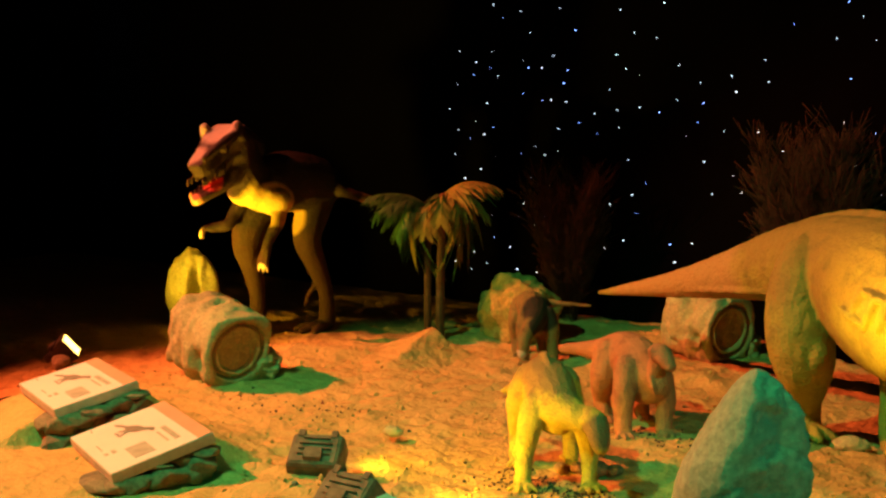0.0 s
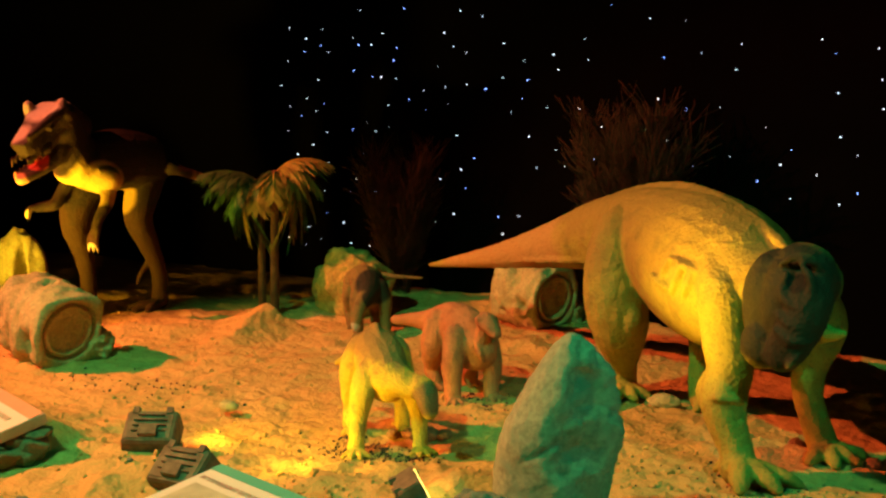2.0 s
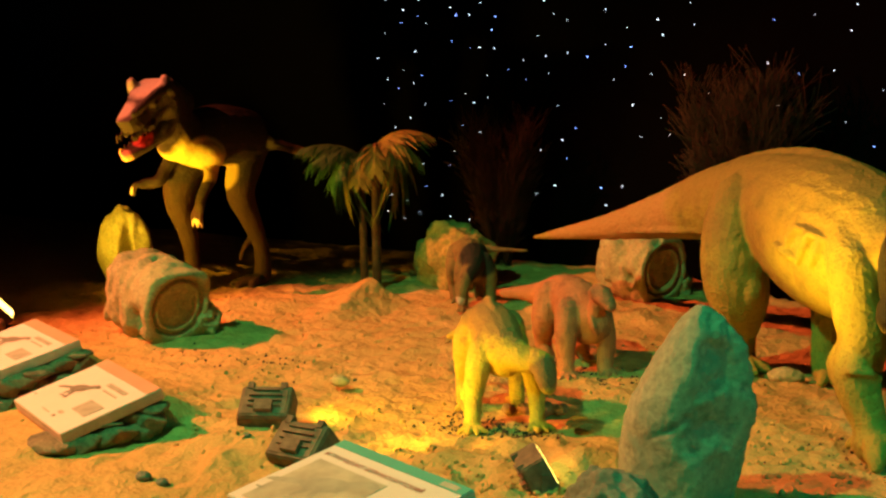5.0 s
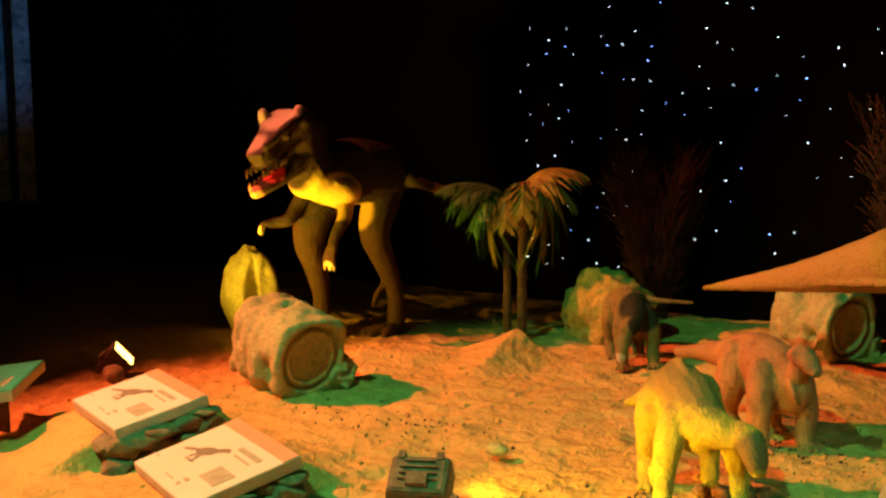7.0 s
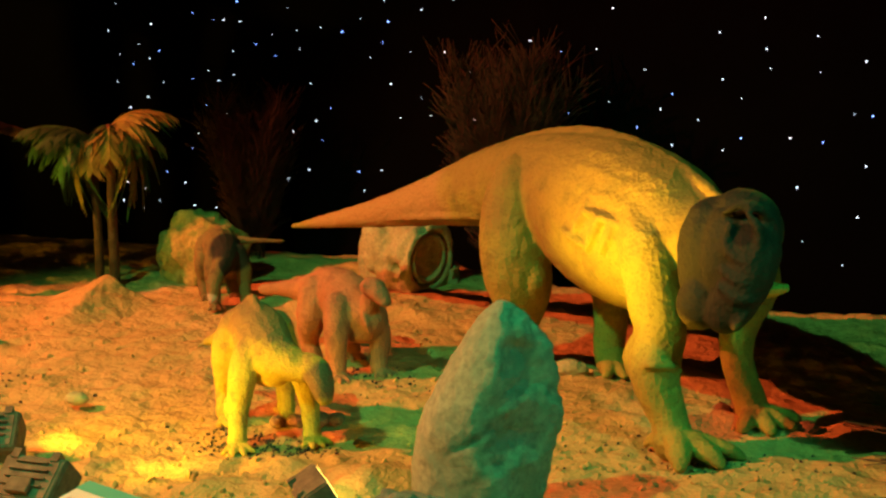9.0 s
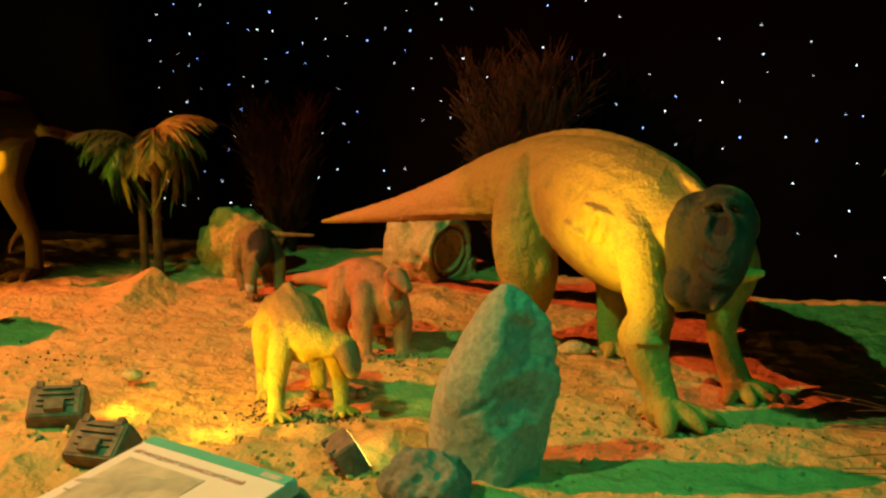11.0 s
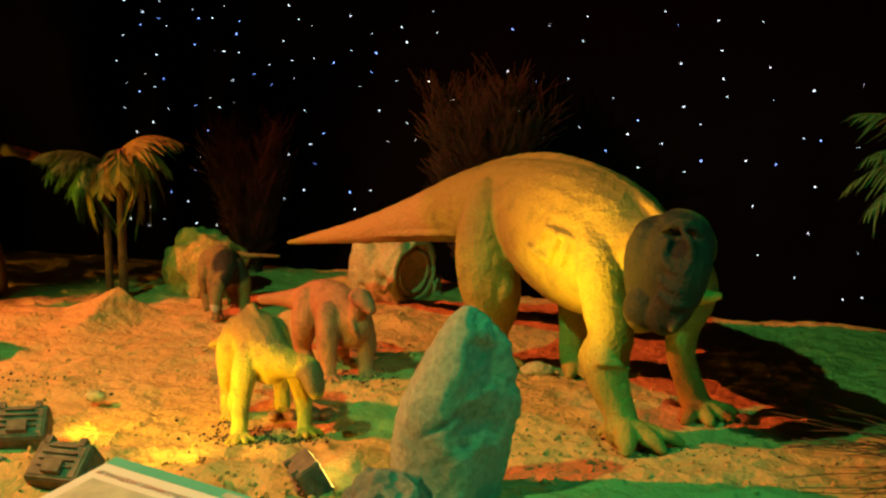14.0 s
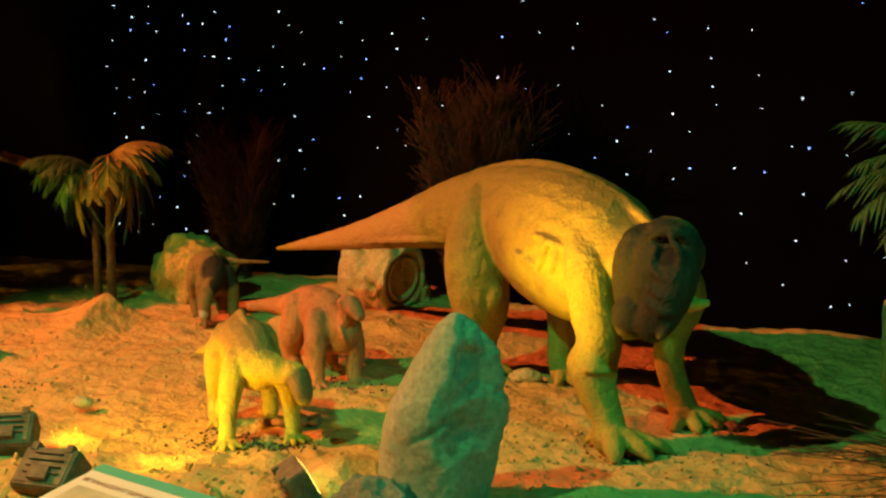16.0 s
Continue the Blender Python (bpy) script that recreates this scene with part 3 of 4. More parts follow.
calf((-2.315, 5.49, 0.0), -40, 0.94, (
    [(-0.54, -0.22, 0.335, 0.026, 0.03), (-0.44, -0.15, 0.35, 0.036, 0.042), (-0.33, -0.08, 0.36, 0.065, 0.07), (-0.24, -0.01, 0.375, 0.1, 0.105), (-0.12, 0.01, 0.38, 0.128, 0.122), (0.03, 0.01, 0.345, 0.132, 0.138), (0.14, 0.02, 0.305, 0.105, 0.12), (0.2, 0.035, 0.285, 0.066, 0.082)],
    [(-0.3, -0.05, 0.43, 0.014), (-0.17, 0.015, 0.475, 0.018), (-0.05, 0.01, 0.475, 0.017), (0.08, 0.01, 0.44, 0.015), (0.17, 0.02, 0.38, 0.012)],
    [(-0.12, 0.0, 0.29, 0.105, 0.1), (0.03, 0.01, 0.25, 0.11, 0.1), (0.14, 0.03, 0.25, 0.085, 0.09), (0.2, 0.05, 0.27, 0.055, 0.06)],
    [(0.13, 0.01, 0.33, 0.08), (0.205, 0.015, 0.36, 0.056), (0.235, 0.012, 0.425, 0.046)],
    [(0.205, 0.005, 0.462, 0.04), (0.25, 0.01, 0.466, 0.06, 0.052), (0.3, 0.02, 0.442, 0.05, 0.042), (0.338, 0.03, 0.41, 0.036, 0.03)],
    [(0.225, -0.03, 0.34, 0.014), (0.245, -0.02, 0.29, 0.016), (0.24, 0.0, 0.24, 0.012)],
    [(0.09, -0.1, 0.36, 0.07), (0.14, -0.135, 0.22, 0.062), (0.155, -0.142, 0.11, 0.05), (0.17, -0.148, 0.035, 0.05)],
    [(0.13, 0.08, 0.31, 0.07), (0.165, 0.098, 0.18, 0.056), (0.18, 0.085, 0.08, 0.046), (0.19, 0.08, 0.035, 0.046)],
    [(-0.18, -0.09, 0.38, 0.085), (-0.14, -0.13, 0.25, 0.078), (-0.185, -0.122, 0.12, 0.05), (-0.15, -0.11, 0.035, 0.046)],
    [(-0.18, 0.1, 0.38, 0.085), (-0.14, 0.13, 0.25, 0.075), (-0.185, 0.122, 0.12, 0.05), (-0.15, 0.11, 0.035, 0.046)]),
    ((0.175, -0.148, 4, 0.09, 0), (0.195, 0.08, 4, 0.085, 0), (-0.14, -0.11, 3, 0.08, 0), (-0.14, 0.11, 3, 0.08, 0)),
    ((0.262, -0.042, 0.482), (0.262, 0.06, 0.482)), HIDE_RED, "young reddish tan hadrosaur statue with raised head")
calf((-3.52, 6.54, 0.0), -48, 0.84, (
    [(-0.1, 0.46, 0.4, 0.01), (-0.2, 0.26, 0.4, 0.02, 0.022), (-0.27, 0.09, 0.4, 0.045, 0.05), (-0.22, 0.0, 0.41, 0.1, 0.095), (-0.1, 0.0, 0.4, 0.13, 0.115), (0.03, -0.01, 0.36, 0.12, 0.115), (0.13, -0.03, 0.33, 0.085, 0.09), (0.2, -0.085, 0.28, 0.06, 0.06), (0.25, -0.13, 0.225, 0.048)],
    [(-0.28, 0.04, 0.45, 0.012), (-0.18, 0.0, 0.515, 0.017), (-0.04, 0.0, 0.495, 0.016), (0.09, -0.02, 0.43, 0.014)],
    [(-0.12, 0.0, 0.33, 0.09, 0.09), (0.02, 0.0, 0.29, 0.09, 0.09), (0.1, -0.01, 0.28, 0.07, 0.075)],
    [(0.215, -0.11, 0.265, 0.042), (0.265, -0.14, 0.21, 0.052, 0.048), (0.29, -0.155, 0.14, 0.043, 0.04), (0.3, -0.16, 0.105, 0.034, 0.03)],
    [(0.06, -0.085, 0.38, 0.055), (0.1, -0.11, 0.26, 0.06), (0.12, -0.11, 0.15, 0.048), (0.15, -0.11, 0.04, 0.042)],
    [(0.06, 0.085, 0.38, 0.055), (0.1, 0.11, 0.26, 0.06), (0.12, 0.11, 0.15, 0.048), (0.15, 0.11, 0.04, 0.042)],
    [(-0.19, -0.08, 0.4, 0.078), (-0.17, -0.1, 0.27, 0.078), (-0.21, -0.1, 0.14, 0.05), (-0.18, -0.1, 0.04, 0.044)],
    [(-0.19, 0.08, 0.4, 0.078), (-0.17, 0.1, 0.27, 0.078), (-0.21, 0.1, 0.14, 0.05), (-0.18, 0.1, 0.04, 0.044)]),
    ((0.155, -0.11, 4, 0.085, 0), (0.155, 0.11, 4, 0.085, 0), (-0.17, -0.1, 3, 0.08, 0), (-0.17, 0.1, 3, 0.08, 0)),
    ((0.275, -0.185, 0.225), (0.28, -0.1, 0.225)), HIDE_STRIPED, "young dark striped hadrosaur statue standing by a mossy rock")


def wedge(bm, back, front, up, stations):
    """A skull: flat-roofed sections (along, half width, height) between two points on its roof."""
    back, front = Vector(back), Vector(front)
    d = front - back
    side = d.cross(Vector(up)).normalized()
    u = side.cross(d).normalized()
    loops = []
    for t, w, h in stations:
        c = back + d * t
        loops.append([bm.verts.new(c + side * (w * x) + u * (h * z)) for x, z in ((-0.9, 0.0), (0.0, 0.02), (0.9, 0.0), (1.0, -0.12), (0.95, -0.5), (0.7, -0.95), (0.0, -1.0), (-0.7, -0.95), (-0.95, -0.5), (-1.0, -0.12))])
    n = len(loops[0])
    for a, b in zip(loops, loops[1:]):
        for k in range(n):
            bm.faces.new((a[k], a[(k + 1) % n], b[(k + 1) % n], b[k]))
    bm.faces.new(list(reversed(loops[0])))
    bm.faces.new(loops[-1])


def carnosaur():
    bm = bmesh.new()
    tube(bm, [(-4.78, 7.1, 0.87, 0.016), (-4.86, 6.82, 0.912, 0.024), (-4.92, 6.55, 0.97, 0.031), (-5.02, 6.45, 1.02, 0.043), (-5.2, 6.52, 1.05, 0.11), (-5.25, 6.48, 1.05, 0.18, 0.19), (-5.33, 6.22, 1.09, 0.2, 0.225), (-5.41, 6.0, 1.07, 0.165, 0.205),
              (-5.43, 5.9, 1.17, 0.14, 0.16), (-5.43, 5.85, 1.28, 0.12, 0.13), (-5.42, 5.82, 1.38, 0.11, 0.11)], 20)
    # skull with a flat roof and brow horns, open jaw with teeth
    wedge(bm, (-5.5, 5.82, 1.49), (-5.49, 5.46, 1.22), (0, -0.3, 1), ((0, 0.13, 0.18), (0.12, 0.17, 0.22), (0.3, 0.175, 0.22), (0.5, 0.13, 0.19), (0.72, 0.1, 0.16), (0.9, 0.082, 0.13), (1.0, 0.058, 0.09)))
    tube(bm, [(-5.44, 5.94, 1.32, 0.11, 0.11), (-5.47, 5.82, 1.36, 0.11, 0.11)], 12)
    for x, z in ((-5.65, 1.425), (-5.35, 1.45)):
        tube(bm, [(x, 5.76, z - 0.04, 0.05), (x - 0.004, 5.74, z + 0.01, 0.044), (x - 0.006, 5.73, z + 0.035, 0.034)], 10)
    tube(bm, [(-5.345, 5.73, 1.44, 0.034), (-5.375, 5.6, 1.36, 0.03), (-5.42, 5.5, 1.27, 0.024)], 10)
    ball(bm, (-5.365, 5.63, 1.33), (0.02, 0.026, 0.022))
    tube(bm, [(-5.39, 5.84, 1.22, 0.085, 0.08), (-5.42, 5.75, 1.14, 0.075, 0.06), (-5.46, 5.66, 1.07, 0.07, 0.042), (-5.51, 5.56, 1.01, 0.064, 0.036), (-5.53, 5.52, 0.985, 0.05, 0.034)], 14)
    for k in range(6):
        t = k / 5
        for w in (-0.055, 0.055):
            x, y, z = -5.45 - 0.07 * t + w * 0.95, 5.66 - 0.13 * t + w * 0.3, 1.09 - 0.085 * t
            tube(bm, [(x, y, z, 0.012), (x, y, z + 0.045, 0.007)], 6, 2)
            tube(bm, [(x + 0.01, y - 0.03, z + 0.12, 0.012), (x + 0.01, y - 0.03, z + 0.07, 0.007)], 6, 2)
    # throat and chest pads
    ball(bm, (-5.44, 5.88, 1.05), (0.13, 0.11, 0.12), sub=3)
    ball(bm, (-5.26, 5.98, 0.97), (0.15, 0.1, 0.1), sub=3)
    # legs
    tube(bm, [(-5.46, 6.2, 1.02, 0.13), (-5.58, 6.1, 0.81, 0.128), (-5.6, 6.07, 0.62, 0.102), (-5.568, 6.09, 0.46, 0.076), (-5.56, 6.13, 0.25, 0.058), (-5.555, 6.12, 0.06, 0.062)], 14)
    toes(bm, (-5.55, 6.1, 0.045), -110, 3, 0.2, 0.036)
    tube(bm, [(-5.22, 6.42, 1.0, 0.12), (-5.25, 6.36, 0.85, 0.122), (-5.265, 6.33, 0.67, 0.1), (-5.24, 6.4, 0.48, 0.074), (-5.215, 6.47, 0.28, 0.056), (-5.205, 6.47, 0.06, 0.06)], 14)
    tube(bm, [(-5.25, 6.42, 0.36, 0.028), (-5.29, 6.37, 0.27, 0.02), (-5.305, 6.35, 0.2, 0.014)], 8)
    toes(bm, (-5.21, 6.45, 0.045), -105, 3, 0.2, 0.036)
    # arms and fingers
    tube(bm, [(-5.55, 6.0, 0.98, 0.06), (-5.59, 5.95, 0.87, 0.05), (-5.6, 5.88, 0.79, 0.042), (-5.67, 5.83, 0.775, 0.036), (-5.69, 5.82, 0.77, 0.036)], 10)
    tube(bm, [(-5.22, 5.98, 0.95, 0.06), (-5.18, 5.93, 0.83, 0.046), (-5.21, 5.87, 0.71, 0.035), (-5.22, 5.86, 0.66, 0.036)], 10)
    for k in (-1, 0, 1):
        tube(bm, [(-5.69 + 0.018 * k, 5.82 - 0.02 * k, 0.77, 0.019), (-5.735 + 0.026 * k, 5.79 - 0.02 * k, 0.765, 0.017), (-5.755 + 0.034 * k, 5.78 - 0.02 * k, 0.7, 0.011)], 8, 3)
        tube(bm, [(-5.22 + 0.022 * k, 5.86, 0.65, 0.018), (-5.235 + 0.034 * k, 5.84, 0.575, 0.016), (-5.24 + 0.04 * k, 5.85, 0.5, 0.01)], 8, 3)
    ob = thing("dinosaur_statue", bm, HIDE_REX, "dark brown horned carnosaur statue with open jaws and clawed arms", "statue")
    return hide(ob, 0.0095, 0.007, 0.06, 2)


carnosaur()


# ---------------------------------------------------------------- rocks
def rock(name, at, size, seed, mat, label, turn=(0, 0, 0), group="", **kw):
    ob = thing(name, rock_bm(size, seed, **kw), mat, label, "rock", group)
    ob.matrix_world = pose(*at, *turn)
    return ob


def standing_stone():
    """A leaning blade of rock: worn on one side, split along the other."""
    # height, worn edge, split edge, crest between them, depth of the crest
    prof = catmull(((-0.05, -0.215, 0.17, 0.03, 0.17), (0.06, -0.238, 0.188, 0.05, 0.175), (0.17, -0.24, 0.21, 0.05, 0.175), (0.27, -0.228, 0.23, -0.01, 0.17), (0.37, -0.198, 0.235, -0.025, 0.16), (0.47, -0.152, 0.22, 0.005, 0.145),
                    (0.57, -0.1, 0.195, 0.035, 0.12), (0.65, -0.045, 0.165, 0.045, 0.09), (0.7, -0.008, 0.125, 0.05, 0.06), (0.735, 0.03, 0.065, 0.05, 0.02)), 9)
    bm, loops, seg = bmesh.new(), [], 96
    for z, xl, xr, xe, d in prof:
        ring = catmull(((xl, 0.0), (xl * 0.86 + xe * 0.14, -0.5 * d), (xl * 0.5 + xe * 0.5, -0.86 * d), (xe, -d), (xe * 0.55 + xr * 0.45, -0.6 * d), (xr * 0.97 + xe * 0.03, -0.2 * d), (xr, 0.12 * d), (xr * 0.75 + xl * 0.25, 0.7 * d), (xl * 0.5 + xr * 0.5, 0.9 * d), (xl * 0.8 + xr * 0.2, 0.65 * d), (xl, 0.0)), seg // 10)[:-1]
        n = len(ring)
        loop = []
        for k, (x, y) in enumerate(ring):
            p = Vector((x, y, z))
            split = max(0.0, min(1.0, (x - xe) / 0.05 + 0.2)) if y < 0.25 * d else 0.0
            split *= 1 - 0.75 * math.exp(-((z - 0.08) / 0.12) ** 2)
            q = Vector((x - (xl + xr) / 2, y, 0))
            q = q.normalized() if q.length > 1e-4 else Vector((0, 0, 0))
            r = 0.006 * noise.fractal(p * 7, 1.0, 2.0, 3) + 0.004 * noise.noise(p * 23)
            r += split * (0.02 * noise.fractal(p * 11 + Vector((4, 0, 0)), 0.8, 2.2, 5) - 0.026 * max(0, noise.noise(p * 8.5) - 0.05) + 0.006 * noise.noise(p * 40))
            # a crack running across the worn face
            r -= 0.016 * math.exp(-((z - 0.3 - 0.6 * (x + 0.06)) / 0.012) ** 2) * math.exp(-((x + 0.04) / 0.06) ** 2) * (y < 0)
            loop.append(bm.verts.new(p + q * r))
        loops.append(loop)
    for a, b in zip(loops, loops[1:]):
        for k in range(n):
            bm.faces.new((a[k], a[(k + 1) % n], b[(k + 1) % n], b[k]))
    bm.faces.new(list(reversed(loops[0])))
    bm.faces.new(loops[-1])
    ob = thing("standing_stone", bm, STONE_GREEN, "tall pointed grey-green boulder standing upright in the sand", "rock")
    ob.matrix_world = pose(-1.22, 4.0, 0.0, 0, 0, 15)
    return ob


standing_stone()
rock("boulder", (-1.365, 3.66, 0.05), (0.165, 0.13, 0.14), 5, STONE_DARK, "low green-grey boulder at the foot of a standing stone", rough=0.22)
rock("boulder", (-3.98, 7.1, 0.17), (0.3, 0.22, 0.29), 8, STONE_MOSS, "rounded mossy yellow-green boulder behind a young statue", lumps=0.1, rough=0.2)
rock("boulder", (0.72, 5.85, 0.28), (0.27, 0.22, 0.48), 14, STONE_MOSS, "mossy olive boulder beside the sand edge")
rock("pebble", (-3.2, 4.59, 0.03), (0.055, 0.035, 0.03), 17, STONE_TAN, "small pale stone lying on the sand", sub=3)
for x, y, q, seed in ((-3.14, 3.17, 0.03, 31), (-3.04, 3.17, 0.024, 32), (-2.95, 3.58, 0.014, 33), (-2.98, 3.9, 0.02, 34)):
    rock("pebble", (x, y, height(x, y) + q * 0.3), (q * 1.2, q * 0.9, q * 0.7), seed, STONE_DARK, "small dark stone half sunk in the front sand", sub=3, group="dark stones in the front sand")
rock("stone", (-5.64, 4.50, 0.06), (0.07, 0.05, 0.055), 51, STONE_FIELD, "brown stone propped beside a lit floodlight", sub=4)
rock("stone", (-1.28, 5.72, 0.03), (0.09, 0.05, 0.045), 18, STONE_TAN, "brown stone beside a statue's hind foot", sub=4)
for i, (x, y, r) in enumerate(((-2.2, 4.66, 0.05), (-2.13, 4.7, 0.06), (-2.06, 4.74, 0.045), (-2.27, 4.62, 0.04), (-0.3, 5.34, 0.07), (-0.42, 5.22, 0.05), (-0.2, 5.24, 0.05), (-0.55, 5.35, 0.06))):
    rock("stone", (x, y, 0.012), (r * 1.0, r * 0.8, r * 0.6), 20 + i, STONE_CLOD, "small rough stone on the sand under a statue", sub=3, group="stones under the statues", turn=(0, 0, 40 * i))


def hollow_rock():
    bm = rock_bm((0.2, 0.16, 0.31), 11, 0.12, 5, 1.5, lumps=0.06)
    for v in bm.verts:
        u, w = v.co.x / 0.185, v.co.z / 0.35
        ring = math.hypot((u - 0.25) / 0.26, (w - 0.05) / 0.62)
        if v.co.y < 0 and ring < 1:
            v.co.y += 0.17 * (1 - ring * ring)
    ob = thing("hollow_boulder", bm, STONE_TAN, "upright tan boulder with a dark hollow in its face", "rock")
    ob.matrix_world = pose(-6.1, 6.02, 0.25, 0, 0, 30)
    return ob


hollow_rock()


def fossil_drum(at, turn, r, length, seed, label, tilt=0):
    """A hollow cast of a shell: a short rough drum with a ringed open end."""
    bm = bmesh.new()
    seg, rows = 56, 26
    loops = []
    prof = [(-1.0, 0.5), (-0.98, 0.75), (-0.93, 0.9)] + [(-0.85 + 1.75 * k / rows, 1.0) for k in range(rows + 1)] + [(0.98, 0.97), (1.02, 0.9), (1.01, 0.82), (0.96, 0.78), (0.82, 0.76), (0.8, 0.72), (0.93, 0.69), (0.98, 0.66), (0.98, 0.6), (0.9, 0.56), (0.86, 0.5), (0.86, 0.3), (0.87, 0.12)]
    off = Vector((seed * 3.3, seed * 1.9, 0))
    for u, k in prof:
        ring = []
        for j in range(seg):
            a = 2 * math.pi * j / seg
            p = Vector((u * 1.5, math.cos(a), math.sin(a)))
            d = 1 + (0.1 * noise.fractal(p * 1.2 + off, 1, 2, 4) - 0.3 * max(0, noise.noise(p * 1.3 + off) - 0.15)) * (1.0 if k > 0.9 else 0.35)
            if k > 0.9:
                # worn bulges, pits, and a ragged base reaching down to the sand
                d *= (math.cos(a) ** 4 + math.sin(a) ** 4) ** -0.12
                # a deep pit broken out beside the ringed end
                d -= 0.34 * math.exp(-((u - 0.5) / 0.17) ** 2 - ((a - 3.5) / 0.26) ** 2)
                d += 0.05 * noise.noise(p * 3.1 + off) - 0.5 * max(0, noise.noise(p * 1.9 + off * 1.7) - 0.25)
                d *= 1 + 0.22 * max(0.0, -math.sin(a) - 0.35) * (1 + 0.6 * noise.noise(p * 2.7 + off))
            ring.append(bm.verts.new((u * length * 0.5 * (1 + 0.05 * noise.noise(p * 2)), math.cos(a) * r * k * d, math.sin(a) * r * k * d)))
        loops.append(ring)
    for a, b in zip(loops, loops[1:]):
        for j in range(seg):
            bm.faces.new((a[j], a[(j + 1) % seg], b[(j + 1) % seg], b[j]))
    bm.faces.new(list(reversed(loops[0])))
    bm.faces.new(loops[-1])
    e = holder("fossil_drum", at, label, "fossil", "fossil drums", turn)
    part("drum", bm, STONE_TAN, e).matrix_local = pose(0, 0, 0, 0, tilt, 0)
    f = part("foot", rock_bm((0.75 * r, 0.6 * r, 0.5 * r), seed + 40, 0.2), STONE_TAN, e, "rough stone foot under the drum")
    f.matrix_local = pose(length * 0.16, r * 1.0, 0.3 * r - at[2])
    ob = e
    return ob


fossil_drum((-4.8, 4.98, 0.24), -12, 0.23, 0.46, 2, "tan stone drum of a fossil trunk with a ringed end", 11)
fossil_drum((-2.68, 7.35, 0.22), -24, 0.225, 0.45, 5, "tan stone drum of a fossil trunk lying near the backdrop", 5)


# ---------------------------------------------------------------- plants
def frond(length, droop, leaflets=24, width=0.015, leaf=0.17):
    """A feather palm leaf along +x, hanging over at its end."""
    bm = bmesh.new()
    pts = []
    for k in range(9):
        t = k / 8
        pts.append((length * t * (1 - 0.35 * t * droop), 0, length * (0.45 * t - (0.55 + 0.6 * droop) * t * t)))
    tube(bm, [(*p, 0.007 * (1 - 0.8 * i / 8)) for i, p in enumerate(pts)], 5, 2)
    for k in range(leaflets):
        t = 0.12 + 0.88 * k / (leaflets - 1)
        i = min(7, int(t * 8))
        f = t * 8 - i
        c = Vector(pts[i]).lerp(Vector(pts[i + 1]), f)
        d = (Vector(pts[i + 1]) - Vector(pts[i])).normalized()
        for s in (-1, 1):
            ln = leaf * (0.55 + 0.6 * math.sin(math.pi * min(1, t * 0.9 + 0.1))) * random.uniform(0.55, 1.25)
            out = (d * random.uniform(0.5, 0.9) + Vector((0, s, 0)) + Vector((0, 0, random.uniform(-0.95, 0.0)))).normalized()
            sag = Vector((0, 0, -ln * random.uniform(0.15, 0.45)))
            w = d * width * random.uniform(0.8, 1.2)
            a, b, e = c, c + out * ln * 0.5 + sag * 0.3, c + out * ln + sag
            v = [bm.verts.new(q) for q in (a - w * 0.4, a + w * 0.4, b + w, e, b - w)]
            bm.faces.new((v[0], v[1], v[2], v[4]))
            bm.faces.new((v[4], v[2], v[3]))
    return bm


def palm(at, tall, lean, fronds, label, group="small palms", trunk_r=0.024, leaf=0.15, leaflets=30, width=0.017):
    e = holder("palm_tree", at, label, "palm", group)
    bm = bmesh.new()
    rows, n = [], 14
    for k in range(n + 1):
        t = k / n
        rows.append((lean[0] * t * t, lean[1] * t * t, tall * t - 0.03, trunk_r * (1.15 - 0.3 * t) * (1.0 if k % 2 else 1.12)))
    tube(bm, rows, 12, 2)
    part("trunk", bm, BARK, e, "slim brown ringed trunk")
    for turn, length, droop, up, mat in fronds:
        f = part("frond", frond(length, droop, leaflets, width, leaf), mat, e, "drooping feathered leaf")
        f.matrix_local = pose(lean[0], lean[1], tall - 0.03, 0, -up, turn)
    return e


palm((-4.52, 6.76, 0.03), 0.92, (-0.01, 0.0), [(215, 0.42, 0.0, 14, LEAF), (198, 0.4, 0.15, 16, LEAF), (232, 0.4, 0.25, 9, LEAF), (208, 0.36, 0.5, 4, LEAF), (244, 0.34, 0.8, 0, LEAF), (206, 0.4, 1.1, -10, LEAF), (226, 0.38, 1.4, -16, LEAF_DRY), (190, 0.38, 1.2, -12, LEAF), (215, 0.42, 1.6, -22, LEAF), (200, 0.4, 1.7, -28, LEAF_DRY), (224, 0.44, 1.7, -34, LEAF), (60, 0.18, 0.6, 10, LEAF_DRY), (300, 0.24, 1.1, 0, LEAF_DRY)],
     "artificial palm with green drooping fronds on a slim trunk", trunk_r=0.024, leaf=0.14, leaflets=46, width=0.011)
palm((-4.4, 6.74, 0.03), 1.0, (0.01, 0.0), [(35, 0.4, 0.25, 26, LEAF_DRY), (52, 0.4, 0.4, 26, LEAF), (18, 0.38, 0.8, 18, LEAF_DRY), (30, 0.4, 1.2, 8, LEAF_DRY), (45, 0.4, 1.4, 2, LEAF), (26, 0.42, 1.6, 0, LEAF_DRY), (8, 0.4, 1.6, -6, LEAF_DRY), (38, 0.44, 1.7, -10, LEAF), (28, 0.46, 1.8, -18, LEAF), (48, 0.4, 1.8, -20, LEAF_DRY), (215, 0.13, 0.8, 10, LEAF), (300, 0.2, 1.3, 0, LEAF_DRY)],
     "artificial palm with yellowing drooping fronds on a slim trunk", trunk_r=0.027, leaf=0.14, leaflets=46, width=0.011)
